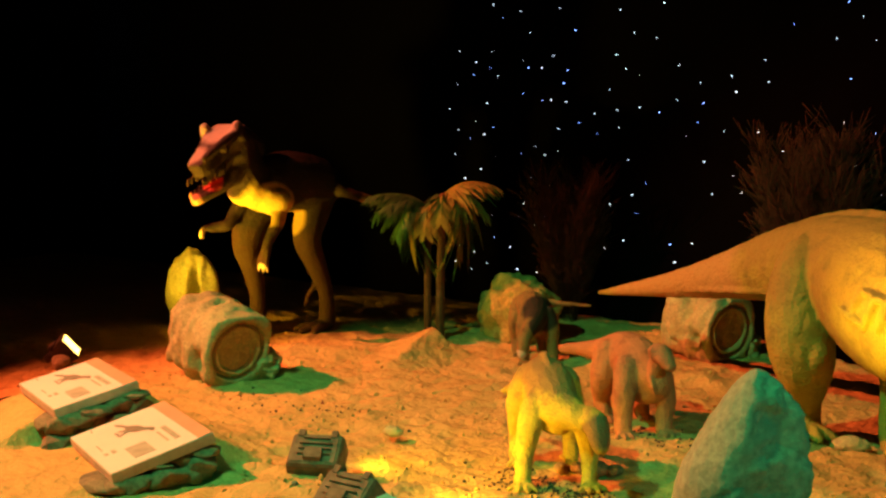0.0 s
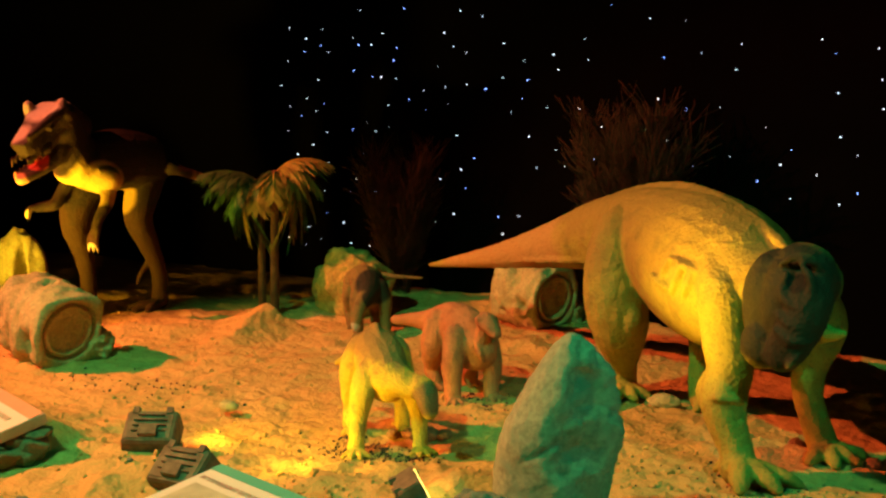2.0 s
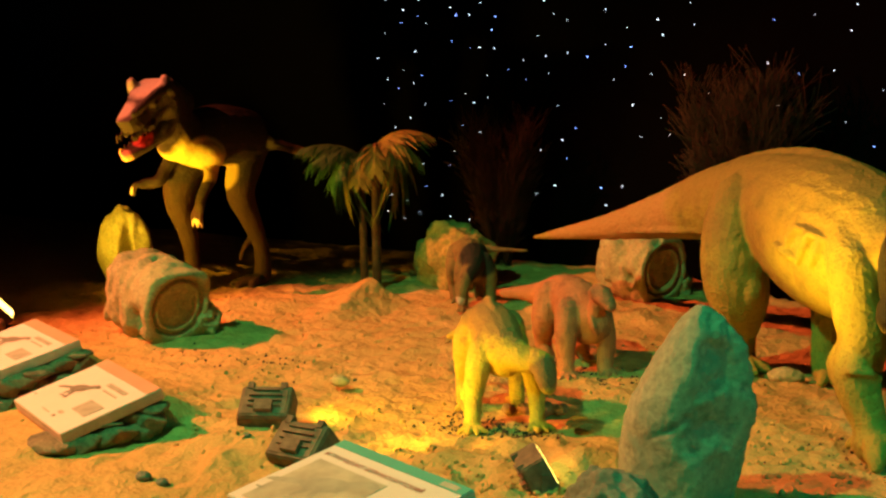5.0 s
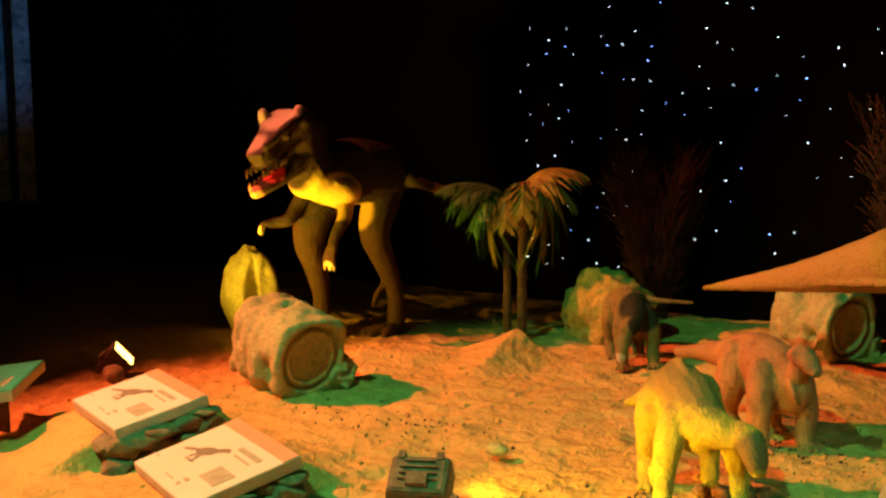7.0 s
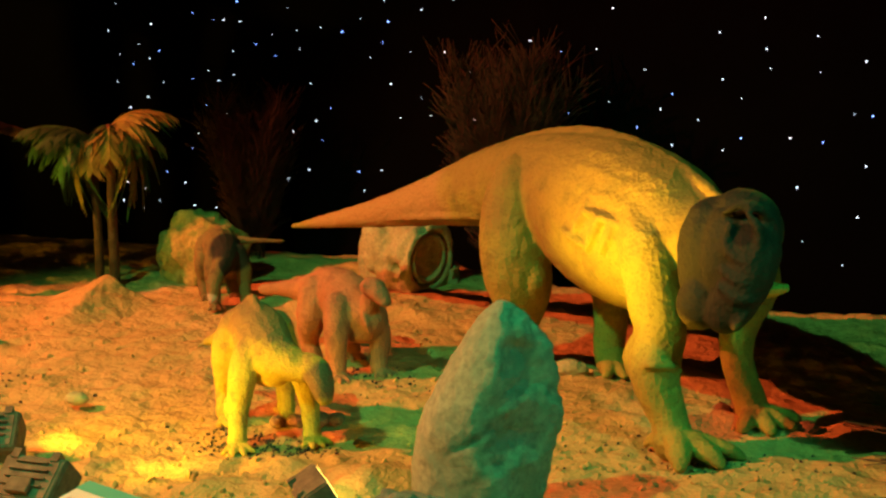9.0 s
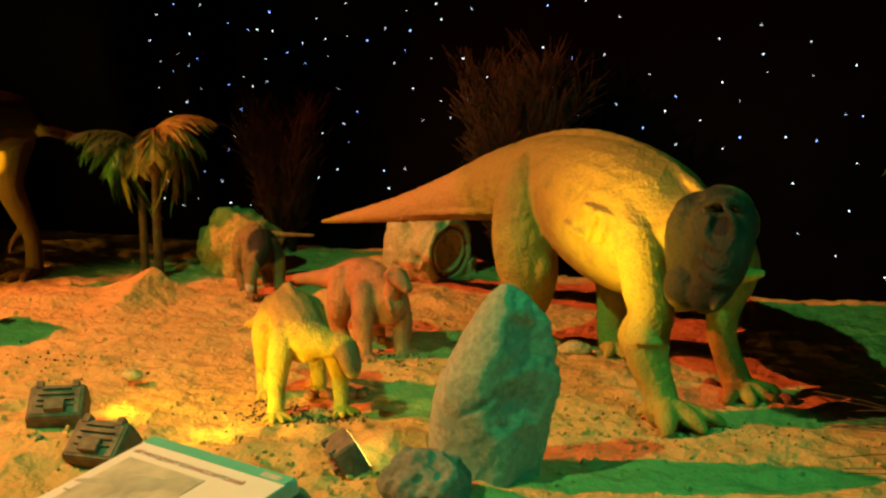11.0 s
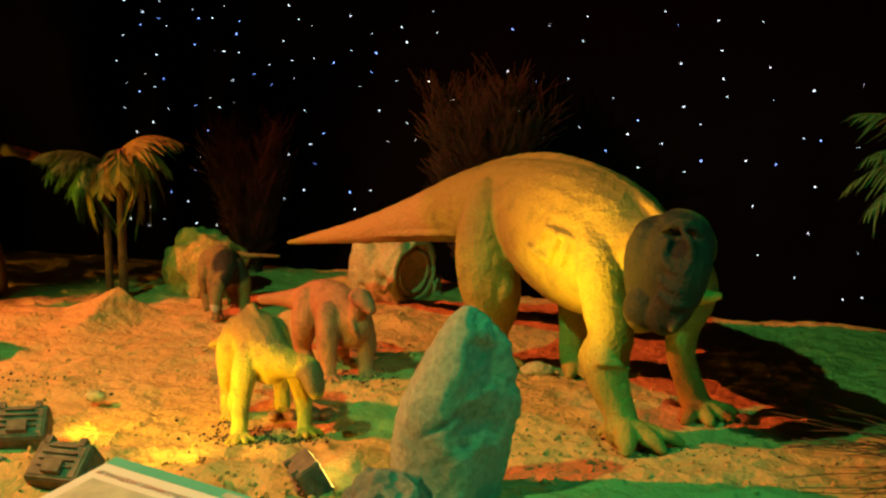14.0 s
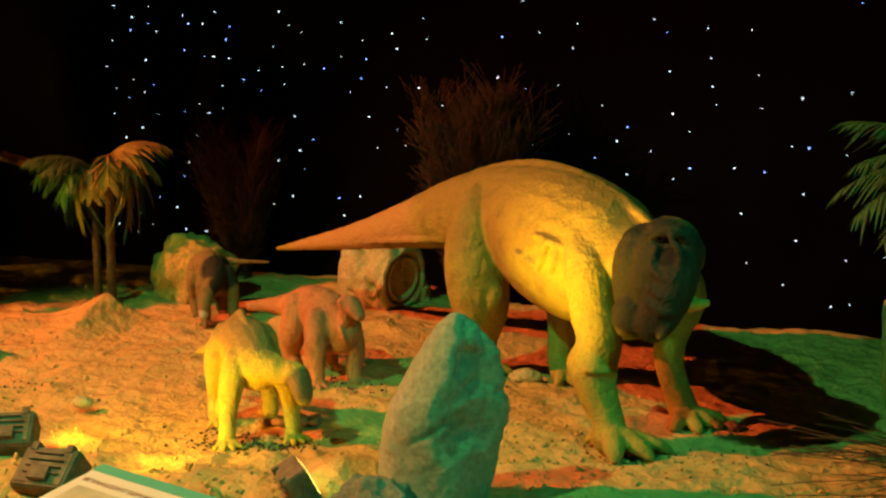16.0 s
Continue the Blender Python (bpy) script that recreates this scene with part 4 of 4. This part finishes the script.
palm((1.0, 6.8, 0.0), 1.05, (0.0, 0.0), [(186, 0.8, 0.0, 30, LEAF), (200, 0.76, 0.2, 22, LEAF), (176, 0.8, 0.3, 12, LEAF), (192, 0.74, 0.3, 2, LEAF), (210, 0.72, 0.6, 4, LEAF), (184, 0.7, 0.8, -12, LEAF), (245, 0.6, 0.6, 18, LEAF), (140, 0.7, 0.4, 22, LEAF), (300, 0.5, 0.6, 18, LEAF), (20, 0.5, 0.8, 8, LEAF), (200, 0.62, 1.0, -26, LEAF)],
     "bushy green artificial palm at the sand edge", leaf=0.2, leaflets=44, width=0.011)


def branch_bm(rnd, bend):
    """A dry branch one metre tall, bending out along +x, with side twigs."""
    bm = bmesh.new()
    at = lambda t: Vector((bend * t ** 1.7, 0.012 * math.sin(9 * t), t))
    tube(bm, [(*at(t), 0.0032 * (1 - 0.8 * t)) for t in (0, 0.25, 0.5, 0.75, 1.0)], 3, 1, True)
    for _ in range(60):
        t = rnd.uniform(0.2, 1.0)
        a, p = rnd.uniform(0, 2 * math.pi), at(t)
        d = Vector((math.cos(a) * 0.55 + bend, math.sin(a) * 0.55, rnd.uniform(0.35, 1.0))).normalized()
        ln = rnd.uniform(0.08, 0.24)
        q = p + d * ln * 0.55
        e = q + (d + Vector((rnd.uniform(-0.4, 0.4), rnd.uniform(-0.4, 0.4), rnd.uniform(-0.2, 0.3)))).normalized() * ln * 0.5
        tube(bm, [(*p, 0.0016), (*q, 0.0012), (*e, 0.0006)], 3, 1, True)
    return bm


def brushwood(at, tall, spread, n, seed, label):
    rnd = random.Random(seed)
    e = holder("dry_bush", at, label, "bush", "dry bushes")
    kinds = []
    for k in range(n):
        if len(kinds) < 7:
            ob = part("branch", branch_bm(rnd, spread / tall * (0.15 + 0.17 * len(kinds))), BRUSH, e)
            kinds.append(ob.data)
        else:
            ob = tagged(new("branch", kinds[min(6, int(7 * rnd.random() ** 0.8))]))
            ob.parent = e
        a = rnd.uniform(0, 360)
        h = tall * rnd.uniform(0.55, 1.0)
        ob.matrix_local = pose(0.07 * math.cos(radians(a)), 0.04 * math.sin(radians(a)), -0.02, 0, 0, a) @ Matrix.Diagonal((h, h * 0.6 if abs(math.sin(radians(a))) > 0.5 else h, h, 1))
    return e


brushwood((-3.97, 7.82, 0.0), 1.16, 0.3, 80, 3, "tall bundle of dry brown brushwood before the backdrop")
brushwood((-2.17, 7.74, 0.0), 1.45, 0.42, 95, 4, "tall spreading bundle of dry brown brushwood before the backdrop")


def twig_bush(at, n, length, seed, label):
    rnd = random.Random(seed)
    e = holder("twig_bush", at, label, "bush")
    for _ in range(n):
        bm = bmesh.new()
        a = rnd.uniform(142, 218)
        p = Vector((rnd.uniform(-0.1, 0.1), rnd.uniform(-0.25, 0.25), 0))
        d = Vector((math.cos(radians(a)), math.sin(radians(a)), rnd.uniform(0.05, 0.42))).normalized()
        ln = length * rnd.uniform(0.45, 1)
        rows = []
        for k in range(6):
            rows.append((*p, 0.0022 * (1 - 0.15 * k)))
            p = p + d * ln / 5
            d = (d + Vector((rnd.uniform(-0.12, 0.12), rnd.uniform(-0.16, 0.16), rnd.uniform(-0.2, 0.02)))).normalized()
            p.z = max(p.z, 0.012)
        tube(bm, rows, 4, 1, True)
        part("twig", bm, TWIG, e)
    return e


twig_bush((0.9, 4.72, 0.02), 60, 1.0, 6, "bare dark twigs sprawling over the sand")


# ---------------------------------------------------------------- floodlights
def floodlight(at, heading, tilt, label, watts, colour=(1.0, 0.56, 0.025), scale=1.0, spread=110, beam=None, shell=None, rise=None, lift=0.0, ahead=0.03):
    """A black halogen flood on a stirrup; it shines along +x of its head."""
    boxy = shell is not None
    shell = shell or METAL
    e = holder("floodlight", at, label, "floodlight", "ground floodlights", heading)
    bm = bmesh.new()
    w, h, d = 0.2 * scale, 0.15 * scale, 0.12 * scale
    rings = [(-d * 0.8, 0.86), (-d * 0.7, 0.97), (-d * 0.2, 1.0), (0.012, 1.0)] if boxy else [(-d, 0.55), (-d * 0.75, 0.62), (-d * 0.5, 0.8), (0, 1.0), (0.012, 1.0)]
    loops = []
    for x, k in rings:
        loops.append([bm.verts.new((x, sy * w / 2 * k, sz * h / 2 * k)) for sy, sz in ((-1, -1), (1, -1), (1, 1), (-1, 1))])
    for a, b in zip(loops, loops[1:]):
        for j in range(4):
            bm.faces.new((a[j], a[(j + 1) % 4], b[(j + 1) % 4], b[j]))
    bm.faces.new(list(reversed(loops[0])))
    bm.faces.new(loops[-1])
    bmesh.ops.bevel(bm, geom=list(bm.edges), offset=0.006, segments=2, affect="EDGES")
    m = pose(0, 0, 0.12 * scale, 0, -tilt, 0)

    def piece(name, at2, size, mat=shell, lab="", bevel=0.002):
        b2 = bmesh.new()
        box(b2, at2, size, bevel=bevel)
        q = part(name, b2, mat, e, lab, smooth=False)
        q.matrix_local = m
    part("housing", bm, shell, e, "lamp housing", smooth=False).matrix_local = m
    if boxy:
        for y in (-0.5, 0.5):
            piece("clip", (-d * 0.72, y * w * 0.62, h * 0.46), (0.03 * scale, 0.024 * scale, 0.03 * scale))
        for k in range(4):
            piece("cooling_fin", (-d * 0.83, 0, h * (0.3 - 0.16 * k)), (0.016, w * (0.62 if k else 0.5), 0.008))
        piece("junction_box", (-d * 0.86, 0, -h * 0.22), (0.03, w * 0.34, h * 0.3), bevel=0.005)
    else:
        for k in range(5):
            piece("cooling_fin", (-d * 0.95, (k - 2) * w * 0.11, h * 0.22), (d * 0.5, 0.006, h * 0.25), bevel=0.0015)
        piece("junction_box", (-d * 0.55, 0, h * 0.42), (0.05 * scale, 0.07 * scale, 0.03 * scale), bevel=0.004)
    b2 = bmesh.new()
    for s in (-1, 1):
        box(b2, (-0.02, s * (w / 2 + 0.008), 0.06 * scale), (0.025, 0.005, 0.13 * scale), bevel=0.001)
    box(b2, (-0.02, 0, 0.0), (0.025, w + 0.02, 0.005), bevel=0.001)
    part("stirrup", b2, shell, e, smooth=False)
    piece("lamp_glass", (0.0125, 0, 0), (0.003, w * 0.86, h * 0.8), BULB, "glowing yellow lamp glass", 0.001)
    if watts:
        d2 = bpy.data.lights.new("flood_beam", "AREA")
        d2.shape, d2.size, d2.size_y, d2.energy, d2.color, d2.spread = "RECTANGLE", h * 0.7, w * 0.7, watts, colour, radians(spread)
        lo = new("flood_beam", d2)
        m2 = m if rise is None else pose(0, 0, 0.12 * scale, 0, -rise, 0)
        lo.matrix_world = pose(at[0], at[1], at[2] + lift, 0, 0, heading if beam is None else beam) @ m2 @ pose(ahead, 0, 0, 0, -90, 0)
    return e


floodlight((-5.76, 4.66, -0.01), 48, 42, "lit black floodlight on the sand aimed at the carnosaur", 50, spread=114, scale=1.1, beam=80, rise=40, ahead=0.12)
floodlight((-3.12, 3.93, -0.1), 116, -56, "sand-dusted black floodlight lying low on the sand", 2.4, spread=130, shell=METAL_DUSTY, scale=1.2, beam=58, rise=-14, lift=0.14, ahead=0.18)
floodlight((-2.66, 3.6, -0.1), 92, -52, "sand-dusted black floodlight lying low on the sand", 5.0, spread=90, shell=METAL_DUSTY, scale=1.2, beam=66, rise=6, lift=0.08, ahead=0.16)
floodlight((-1.72, 3.85, -0.03), 38, 28, "lit sand-dusted floodlight half buried beside a boulder", 13.5, spread=50, shell=METAL_DUSTY, beam=54, scale=0.95, rise=32, lift=0.05, ahead=0.06)


# ---------------------------------------------------------------- information boards
def slate_bm(rnd, size):
    """An angular block of field stone with broken faces."""
    bm = bmesh.new()
    for k in range(15):
        z = 1 - 2 * (k + 0.5) / 15
        a, q = k * 2.4, math.sqrt(1 - z * z)
        v = Vector((q * math.cos(a), q * math.sin(a), z))
        m = max(abs(v.x), abs(v.y), abs(v.z)) ** 0.7 * rnd.uniform(0.85, 1.2)
        bm.verts.new((v.x / m * size[0], v.y / m * size[1], v.z / m * size[2]))
    out = bmesh.ops.convex_hull(bm, input=bm.verts)
    bmesh.ops.delete(bm, geom=[g for g in out["geom_interior"] if isinstance(g, bmesh.types.BMVert)], context="VERTS")
    bmesh.ops.bevel(bm, geom=list(bm.edges), offset=0.006, segments=1, affect="EDGES", clamp_overlap=True)
    return bm


def info_board(at, turn, pitch, size, header, label, stones="round", seed=1, title="", face=None, picture=True):
    w, h = size
    e = holder("information_board", at, label, "sign", "information boards", turn)
    m = pose(0, 0, 0, pitch, 0, 0)
    bm = bmesh.new()
    box(bm, (0, 0, -0.024), (w, h, 0.048), bevel=0.004)
    board = part("board", bm, BOARD_EDGE, e, smooth=False)
    board.matrix_local = m

    def sheet(name, x0, y0, x1, y1, mat, z, lab=""):
        b = bmesh.new()
        box(b, ((x0 + x1) / 2, (y0 + y1) / 2, z), (x1 - x0, y1 - y0, 0.002))
        return part(name, b, mat, board, lab, smooth=False)
    sheet("printed_face", -w / 2 + 0.004, -h / 2 + 0.004, w / 2 - 0.004, h / 2 - 0.004, face or BOARD, 0.001)
    sheet("header_band", -w / 2 + 0.004, h / 2 - (0.05 if title else 0.07), w / 2 - 0.004, h / 2 - 0.004, header, 0.0035, "coloured header band")
    # picture of an animal as a plain dark shape
    if picture:
        b = bmesh.new()
        for cx, cy, rx, ry, turn2 in ((0, 0, 0.062, 0.032, 20), (-0.085, -0.03, 0.062, 0.011, 22), (0.055, 0.035, 0.036, 0.017, 42), (0.088, 0.055, 0.026, 0.013, -8), (-0.018, -0.042, 0.034, 0.01, 70),
                                      (0.012, -0.045, 0.034, 0.009, 110), (-0.012, -0.082, 0.022, 0.005, 10), (0.026, -0.082, 0.022, 0.005, 10), (0.04, 0.0, 0.018, 0.005, -50)):
            q, r2 = math.cos(radians(turn2)), math.sin(radians(turn2))
            c = []
            for a in (2 * math.pi * k / 16 for k in range(16)):
                u, v2 = rx * math.cos(a), ry * math.sin(a)
                c.append(b.verts.new((cx - (0.05 if title else 0.1) + u * q - v2 * r2, cy + 0.01 + u * r2 + v2 * q, 0.0035 + 0.0002 * len(b.faces))))
            b.faces.new(c)
        pic = part("picture", b, INK_SOFT if title else INK, board, "faded animal picture", smooth=False)
        if title:
            pic.matrix_local = pose(-0.02, -0.03, 0.0006) @ Matrix.Diagonal((1.5, 1.5, 1, 1))
            sheet("picture_ground", -w * 0.42, -h * 0.45, w * 0.12, h * 0.2, INK_HAZE, 0.0029)
            sheet("mark", w * 0.32, h / 2 - 0.043, w * 0.44, h / 2 - 0.018, INK_HAZE, 0.0046)
        sheet("picture_box", w * 0.16, -h * 0.22, w * 0.4, -h * 0.02, INK_SOFT, 0.0037)
    if not title:
        sheet("title_line", w * 0.02, h * 0.2, w * 0.34, h * 0.255, INK_SOFT, 0.004)
        sheet("text_line", w * 0.08, h * 0.13, w * 0.32, h * 0.15, INK_SOFT, 0.004)
    sheet("text_line", -w * 0.1, -h * 0.39, w * 0.04, -h * 0.378, INK_SOFT, 0.004)
    sheet("text_line", -w * 0.45, -h * 0.31, -w * 0.41, -h * 0.295, INK_SOFT, 0.004)
    sheet("small_picture", w * 0.1, -h * 0.33, w * 0.16, -h * 0.29, INK_SOFT, 0.004)
    sheet("small_picture", w * 0.11, -h * 0.4, w * 0.15, -h * 0.365, INK_SOFT, 0.004)
    if title:
        cu = bpy.data.curves.new("title", "FONT")
        cu.body, cu.size, cu.extrude = title, 0.029, 0.0005
        tmp = bpy.data.objects.new("title", cu)
        scene.collection.objects.link(tmp)
        me = bpy.data.meshes.new_from_object(tmp.evaluated_get(bpy.context.evaluated_depsgraph_get()))
        bpy.data.objects.remove(tmp)
        me.materials.clear()
        me.materials.append(INK_RED)
        o = new("title", me)
        o.parent = board
        o.matrix_local = pose(-w / 2 + 0.03, h / 2 - 0.115, 0.004)
    if stones:
        rnd = random.Random(seed)
        floor = -at[2] - 0.01
        spots = [(-w / 2 + w * (k + rnd.uniform(0.2, 0.8)) / 6, sy) for k in range(6) for sy in (-h * 0.46, h * 0.44)]
        if stones == "post":
            spots = []
            bb = bmesh.new()
            box(bb, (0, 0, floor / 2 - 0.03), (0.05, 0.05, -floor - 0.05), bevel=0.004)
            part("post", bb, METAL, e, "dark metal post", smooth=False)
        if stones == "side":
            spots = [(w * 0.3, -h * 0.46)]
        if stones != "post":
            spots += [(sx, -h / 2 + h * (k + rnd.uniform(0.2, 0.8)) / 5) for k in range(5) for sx in ((-w * 0.44, w * 0.46) if stones == "round" else (w * 0.45,))]
        for x, y in spots:
            top = math.sin(radians(pitch)) * y - 0.052
            z = floor
            while z < top - 0.02:
                hh = min((top - z) / 2, rnd.uniform(0.035, 0.06)) if top - z > 0.1 else (top - z) / 2
                bb = slate_bm(rnd, (rnd.uniform(0.07, 0.13), rnd.uniform(0.05, 0.09), hh * 1.15))
                o = part("support_stone", bb, STONE_FIELD, e, smooth=False)
                o.matrix_local = pose(x + rnd.uniform(-0.02, 0.02), y + rnd.uniform(-0.02, 0.02), z + hh, rnd.uniform(-6, 6), rnd.uniform(-6, 6), rnd.uniform(-40, 40) + (90 if abs(x) > w * 0.43 else 0))
                z += 2 * hh * 0.95
    return e


info_board((-3.847, 3.542, 0.145), -23, 14, (0.632, 0.473), SALMON, "white information board with a salmon header, bedded in banked sand", seed=1, stones="side")
info_board((-4.556, 3.762, 0.243), -21, 12, (0.603, 0.42), SALMON, "white information board with a salmon header, bedded in banked sand", seed=2, stones="side")
info_board((-1.892, 2.8, 0.304), -17.5, 8, (0.645, 0.48), TEAL, "white information board with a teal header and a faded animal picture", seed=3, title="ИГУАНОДОНТ БЕРНИССАРТСКИЙ")
info_board((-5.36, 3.62, 0.25), -49, 6, (0.62, 0.26), TEAL_DEEP, "green information board standing low on the sand", seed=4, face=TEAL_DEEP, picture=False, stones="post")


# ---------------------------------------------------------------- painted screen far at the side
def side_screen():
    e = holder("printed_screen", (-9.0, 5.72, 0.0), "tall pale blue printed screen lit dimly in the dark", "screen", turn=53)
    bm = bmesh.new()
    box(bm, (0.0, 0, 2.0), (1.2, 0.04, 2.5), bevel=0.004)
    part("canvas", bm, CANVAS, e, "pale blue mottled print", smooth=False)
    for x in (-0.1, 0.44):
        bm = bmesh.new()
        tube(bm, [(x, -0.04, 0.0, 0.03), (x, -0.04, 1.6, 0.03), (x, -0.04, 3.25, 0.03)], 10, 1)
        part("post", bm, CEIL, e, "dark upright post")
    return e


side_screen()


# ---------------------------------------------------------------- star lights in the backdrop
STARS_WEST = (
    (-5.27, 1.59), (-5.21, 1.22), (-5.21, 0.83), (-5.20, 0.33), (-5.20, 1.79), (-5.18, 1.42), (-5.18, 2.06), (-5.16, 0.47), (-5.11, 1.03), (-5.07, 1.35),
    (-5.04, 1.87), (-5.03, 0.28), (-5.02, 1.97), (-5.02, 1.49), (-5.01, 0.43), (-4.96, 1.11), (-4.93, 1.39), (-4.91, 1.64), (-4.89, 0.34), (-4.88, 1.92),
    (-4.87, 2.05), (-4.86, 2.42), (-4.85, 1.45), (-4.85, 0.74), (-4.82, 1.22), (-4.82, 0.56), (-4.81, 1.86), (-4.81, 0.97), (-4.77, 2.31), (-4.67, 0.49),
    (-4.61, 2.36), (-4.60, 0.32), (-4.60, 0.74), (-4.58, 1.98), (-4.58, 1.25), (-4.57, 1.72), (-4.55, 0.85), (-4.53, 1.92), (-4.52, 2.19), (-4.48, 1.06),
    (-4.45, 0.68), (-4.45, 1.31), (-4.42, 0.31), (-4.41, 1.92), (-4.40, 1.67), (-4.37, 1.24), (-4.36, 0.76), (-4.32, 1.67), (-4.32, 1.01), (-4.31, 2.01),
    (-4.30, 0.54), (-4.27, 0.43), (-4.26, 2.37), (-4.25, 1.28),
)
STARS_MIDDLE = (
    (-4.25, 1.45), (-4.21, 1.80), (-4.19, 1.66), (-4.18, 1.90), (-4.12, 2.20), (-4.07, 1.50), (-3.95, 0.74), (-3.94, 1.57), (-3.92, 1.42), (-3.83, 0.55),
    (-3.82, 1.75), (-3.79, 0.89), (-3.77, 2.01), (-3.75, 1.60), (-3.75, 2.34), (-3.73, 1.47), (-3.69, 1.91), (-3.67, 0.62), (-3.65, 1.23), (-3.63, 2.17),
    (-3.61, 0.97), (-3.58, 1.86), (-3.57, 1.62), (-3.57, 0.83), (-3.50, 1.06), (-3.45, 2.13), (-3.41, 1.59), (-3.40, 2.38), (-3.29, 0.62), (-3.27, 1.93),
    (-3.27, 1.68), (-3.25, 0.49), (-3.20, 1.42), (-3.12, 0.64), (-3.11, 1.52), (-3.10, 1.80), (-3.07, 1.66), (-3.05, 1.24), (-2.98, 1.01), (-2.91, 1.46),
    (-2.87, 1.85), (-2.83, 1.74), (-2.83, 1.15), (-2.76, 1.03), (-2.66, 1.46), (-2.63, 1.96), (-2.63, 1.16), (-2.60, 1.81), (-2.53, 1.09), (-2.48, 1.33),
    (-2.45, 1.01), (-2.44, 2.20), (-2.15, 2.10), (-2.08, 2.34),
)
STARS_EAST = (
    (-2.07, 1.54), (-2.06, 1.34), (-2.04, 1.83), (-1.99, 1.25), (-1.98, 2.24), (-1.89, 2.08), (-1.86, 1.47), (-1.80, 1.07), (-1.77, 1.86), (-1.63, 1.49),
    (-1.54, 1.15), (-1.53, 1.75), (-1.50, 1.92), (-1.35, 0.99), (-1.31, 1.36), (-1.20, 1.11), (-1.13, 1.21), (-1.12, 0.88), (-0.97, 1.95), (-0.96, 1.05),
    (-0.88, 1.86), (-0.85, 1.60), (-0.82, 1.31), (-0.80, 0.86), (-0.70, 1.19), (-0.69, 0.94), (-0.61, 1.89), (-0.58, 1.69), (-0.56, 1.50), (-0.53, 1.38),
    (-0.39, 0.95), (-0.33, 0.64), (-0.32, 1.88), (-0.28, 0.30), (-0.26, 1.58), (-0.23, 1.36), (-0.19, 0.93), (-0.03, 0.16), (-0.02, 1.11), (0.03, 1.43),
    (0.04, 0.47), (0.07, 0.79), (0.09, 1.10), (0.29, 0.03), (0.33, 1.06), (0.34, 1.47), (0.37, 0.35), (0.37, 2.05), (0.41, 0.05), (0.55, 0.75),
    (0.61, 0.39), (0.64, 0.83),
)


def star_lights():
    rnd = random.Random(9)
    first = {}
    for x, z in STARS_WEST + STARS_MIDDLE + STARS_EAST:
        blue = rnd.random() < 0.2
        r = rnd.choice((0.0032, 0.004, 0.0047, 0.0056))
        if (blue, r) not in first:
            bm = bmesh.new()
            bmesh.ops.create_icosphere(bm, subdivisions=2, radius=r)
            me = bpy.data.meshes.new("star_light")
            bm.to_mesh(me)
            bm.free()
            me.materials.append(STAR_BLUE if blue else STAR)
            first[blue, r] = me
        ob = new("star_light", first[blue, r])
        ob.location = (x, 8.12, z)
        tagged(ob, "tiny bluish star light in the black backdrop" if blue else "tiny white star light in the black backdrop", "light", "star lights")


star_lights()


# ---------------------------------------------------------------- crumbs on the sand
def crumbs(name, n, seed, patches, sizes, mat, label, category):
    """Many small lumps strewn over the sand, as one mesh."""
    rnd = random.Random(seed)
    base = bmesh.new()
    bmesh.ops.create_icosphere(base, subdivisions=1, radius=1)
    bv = [v.co.copy() for v in base.verts]
    bf = [tuple(v.index for v in f.verts) for f in base.faces]
    base.free()
    verts, faces = [], []
    for _ in range(n):
        cx, cy, rx, ry = rnd.choice(patches)
        x, y = cx + rx * rnd.gauss(0, 0.5), cy + ry * rnd.gauss(0, 0.5)
        if y > 8.05:
            continue
        r = rnd.uniform(*sizes) * rnd.uniform(0.6, 1.0)
        q = Euler((rnd.uniform(0, 3), rnd.uniform(0, 3), rnd.uniform(0, 3))).to_matrix()
        k = Vector((r * rnd.uniform(0.8, 1.5), r, r * rnd.uniform(0.5, 0.9)))
        o = Vector((x, y, height(x, y) + r * 0.25))
        i0 = len(verts)
        verts += [o + q @ Vector((v.x * k.x, v.y * k.y, v.z * k.z)) * rnd.uniform(0.85, 1.15) for v in bv]
        faces += [tuple(i0 + i for i in f) for f in bf]
    me = bpy.data.meshes.new(name)
    me.from_pydata(verts, [], faces)
    me.materials.append(mat)
    return tagged(new(name, me), label, category, kind="stuff")


crumbs("sand_clods", 900, 5, [(-2.7, 3.75, 1.0, 0.35), (-1.9, 3.7, 0.7, 0.3), (-0.9, 4.6, 0.7, 0.3), (-3.2, 4.7, 2.4, 1.4), (-2.4, 4.3, 1.8, 0.9), (-0.6, 4.7, 1.0, 0.7), (-4.6, 5.7, 1.2, 0.9), (-2.2, 5.5, 1.2, 0.8)], (0.005, 0.019), SAND, "crumbs and clods of trodden sand", "sand")
crumbs("dark_pellets", 480, 6, [(-2.3, 4.32, 0.2, 0.1), (-2.08, 4.4, 0.2, 0.1), (-2.36, 4.42, 0.2, 0.14), (-2.2, 4.36, 0.3, 0.12), (-2.1, 5.35, 0.3, 0.2), (-4.1, 4.75, 0.7, 0.25), (-0.5, 4.75, 0.6, 0.3)], (0.005, 0.011), TWIG, "dark pellets strewn round the statues' feet", "pellets")
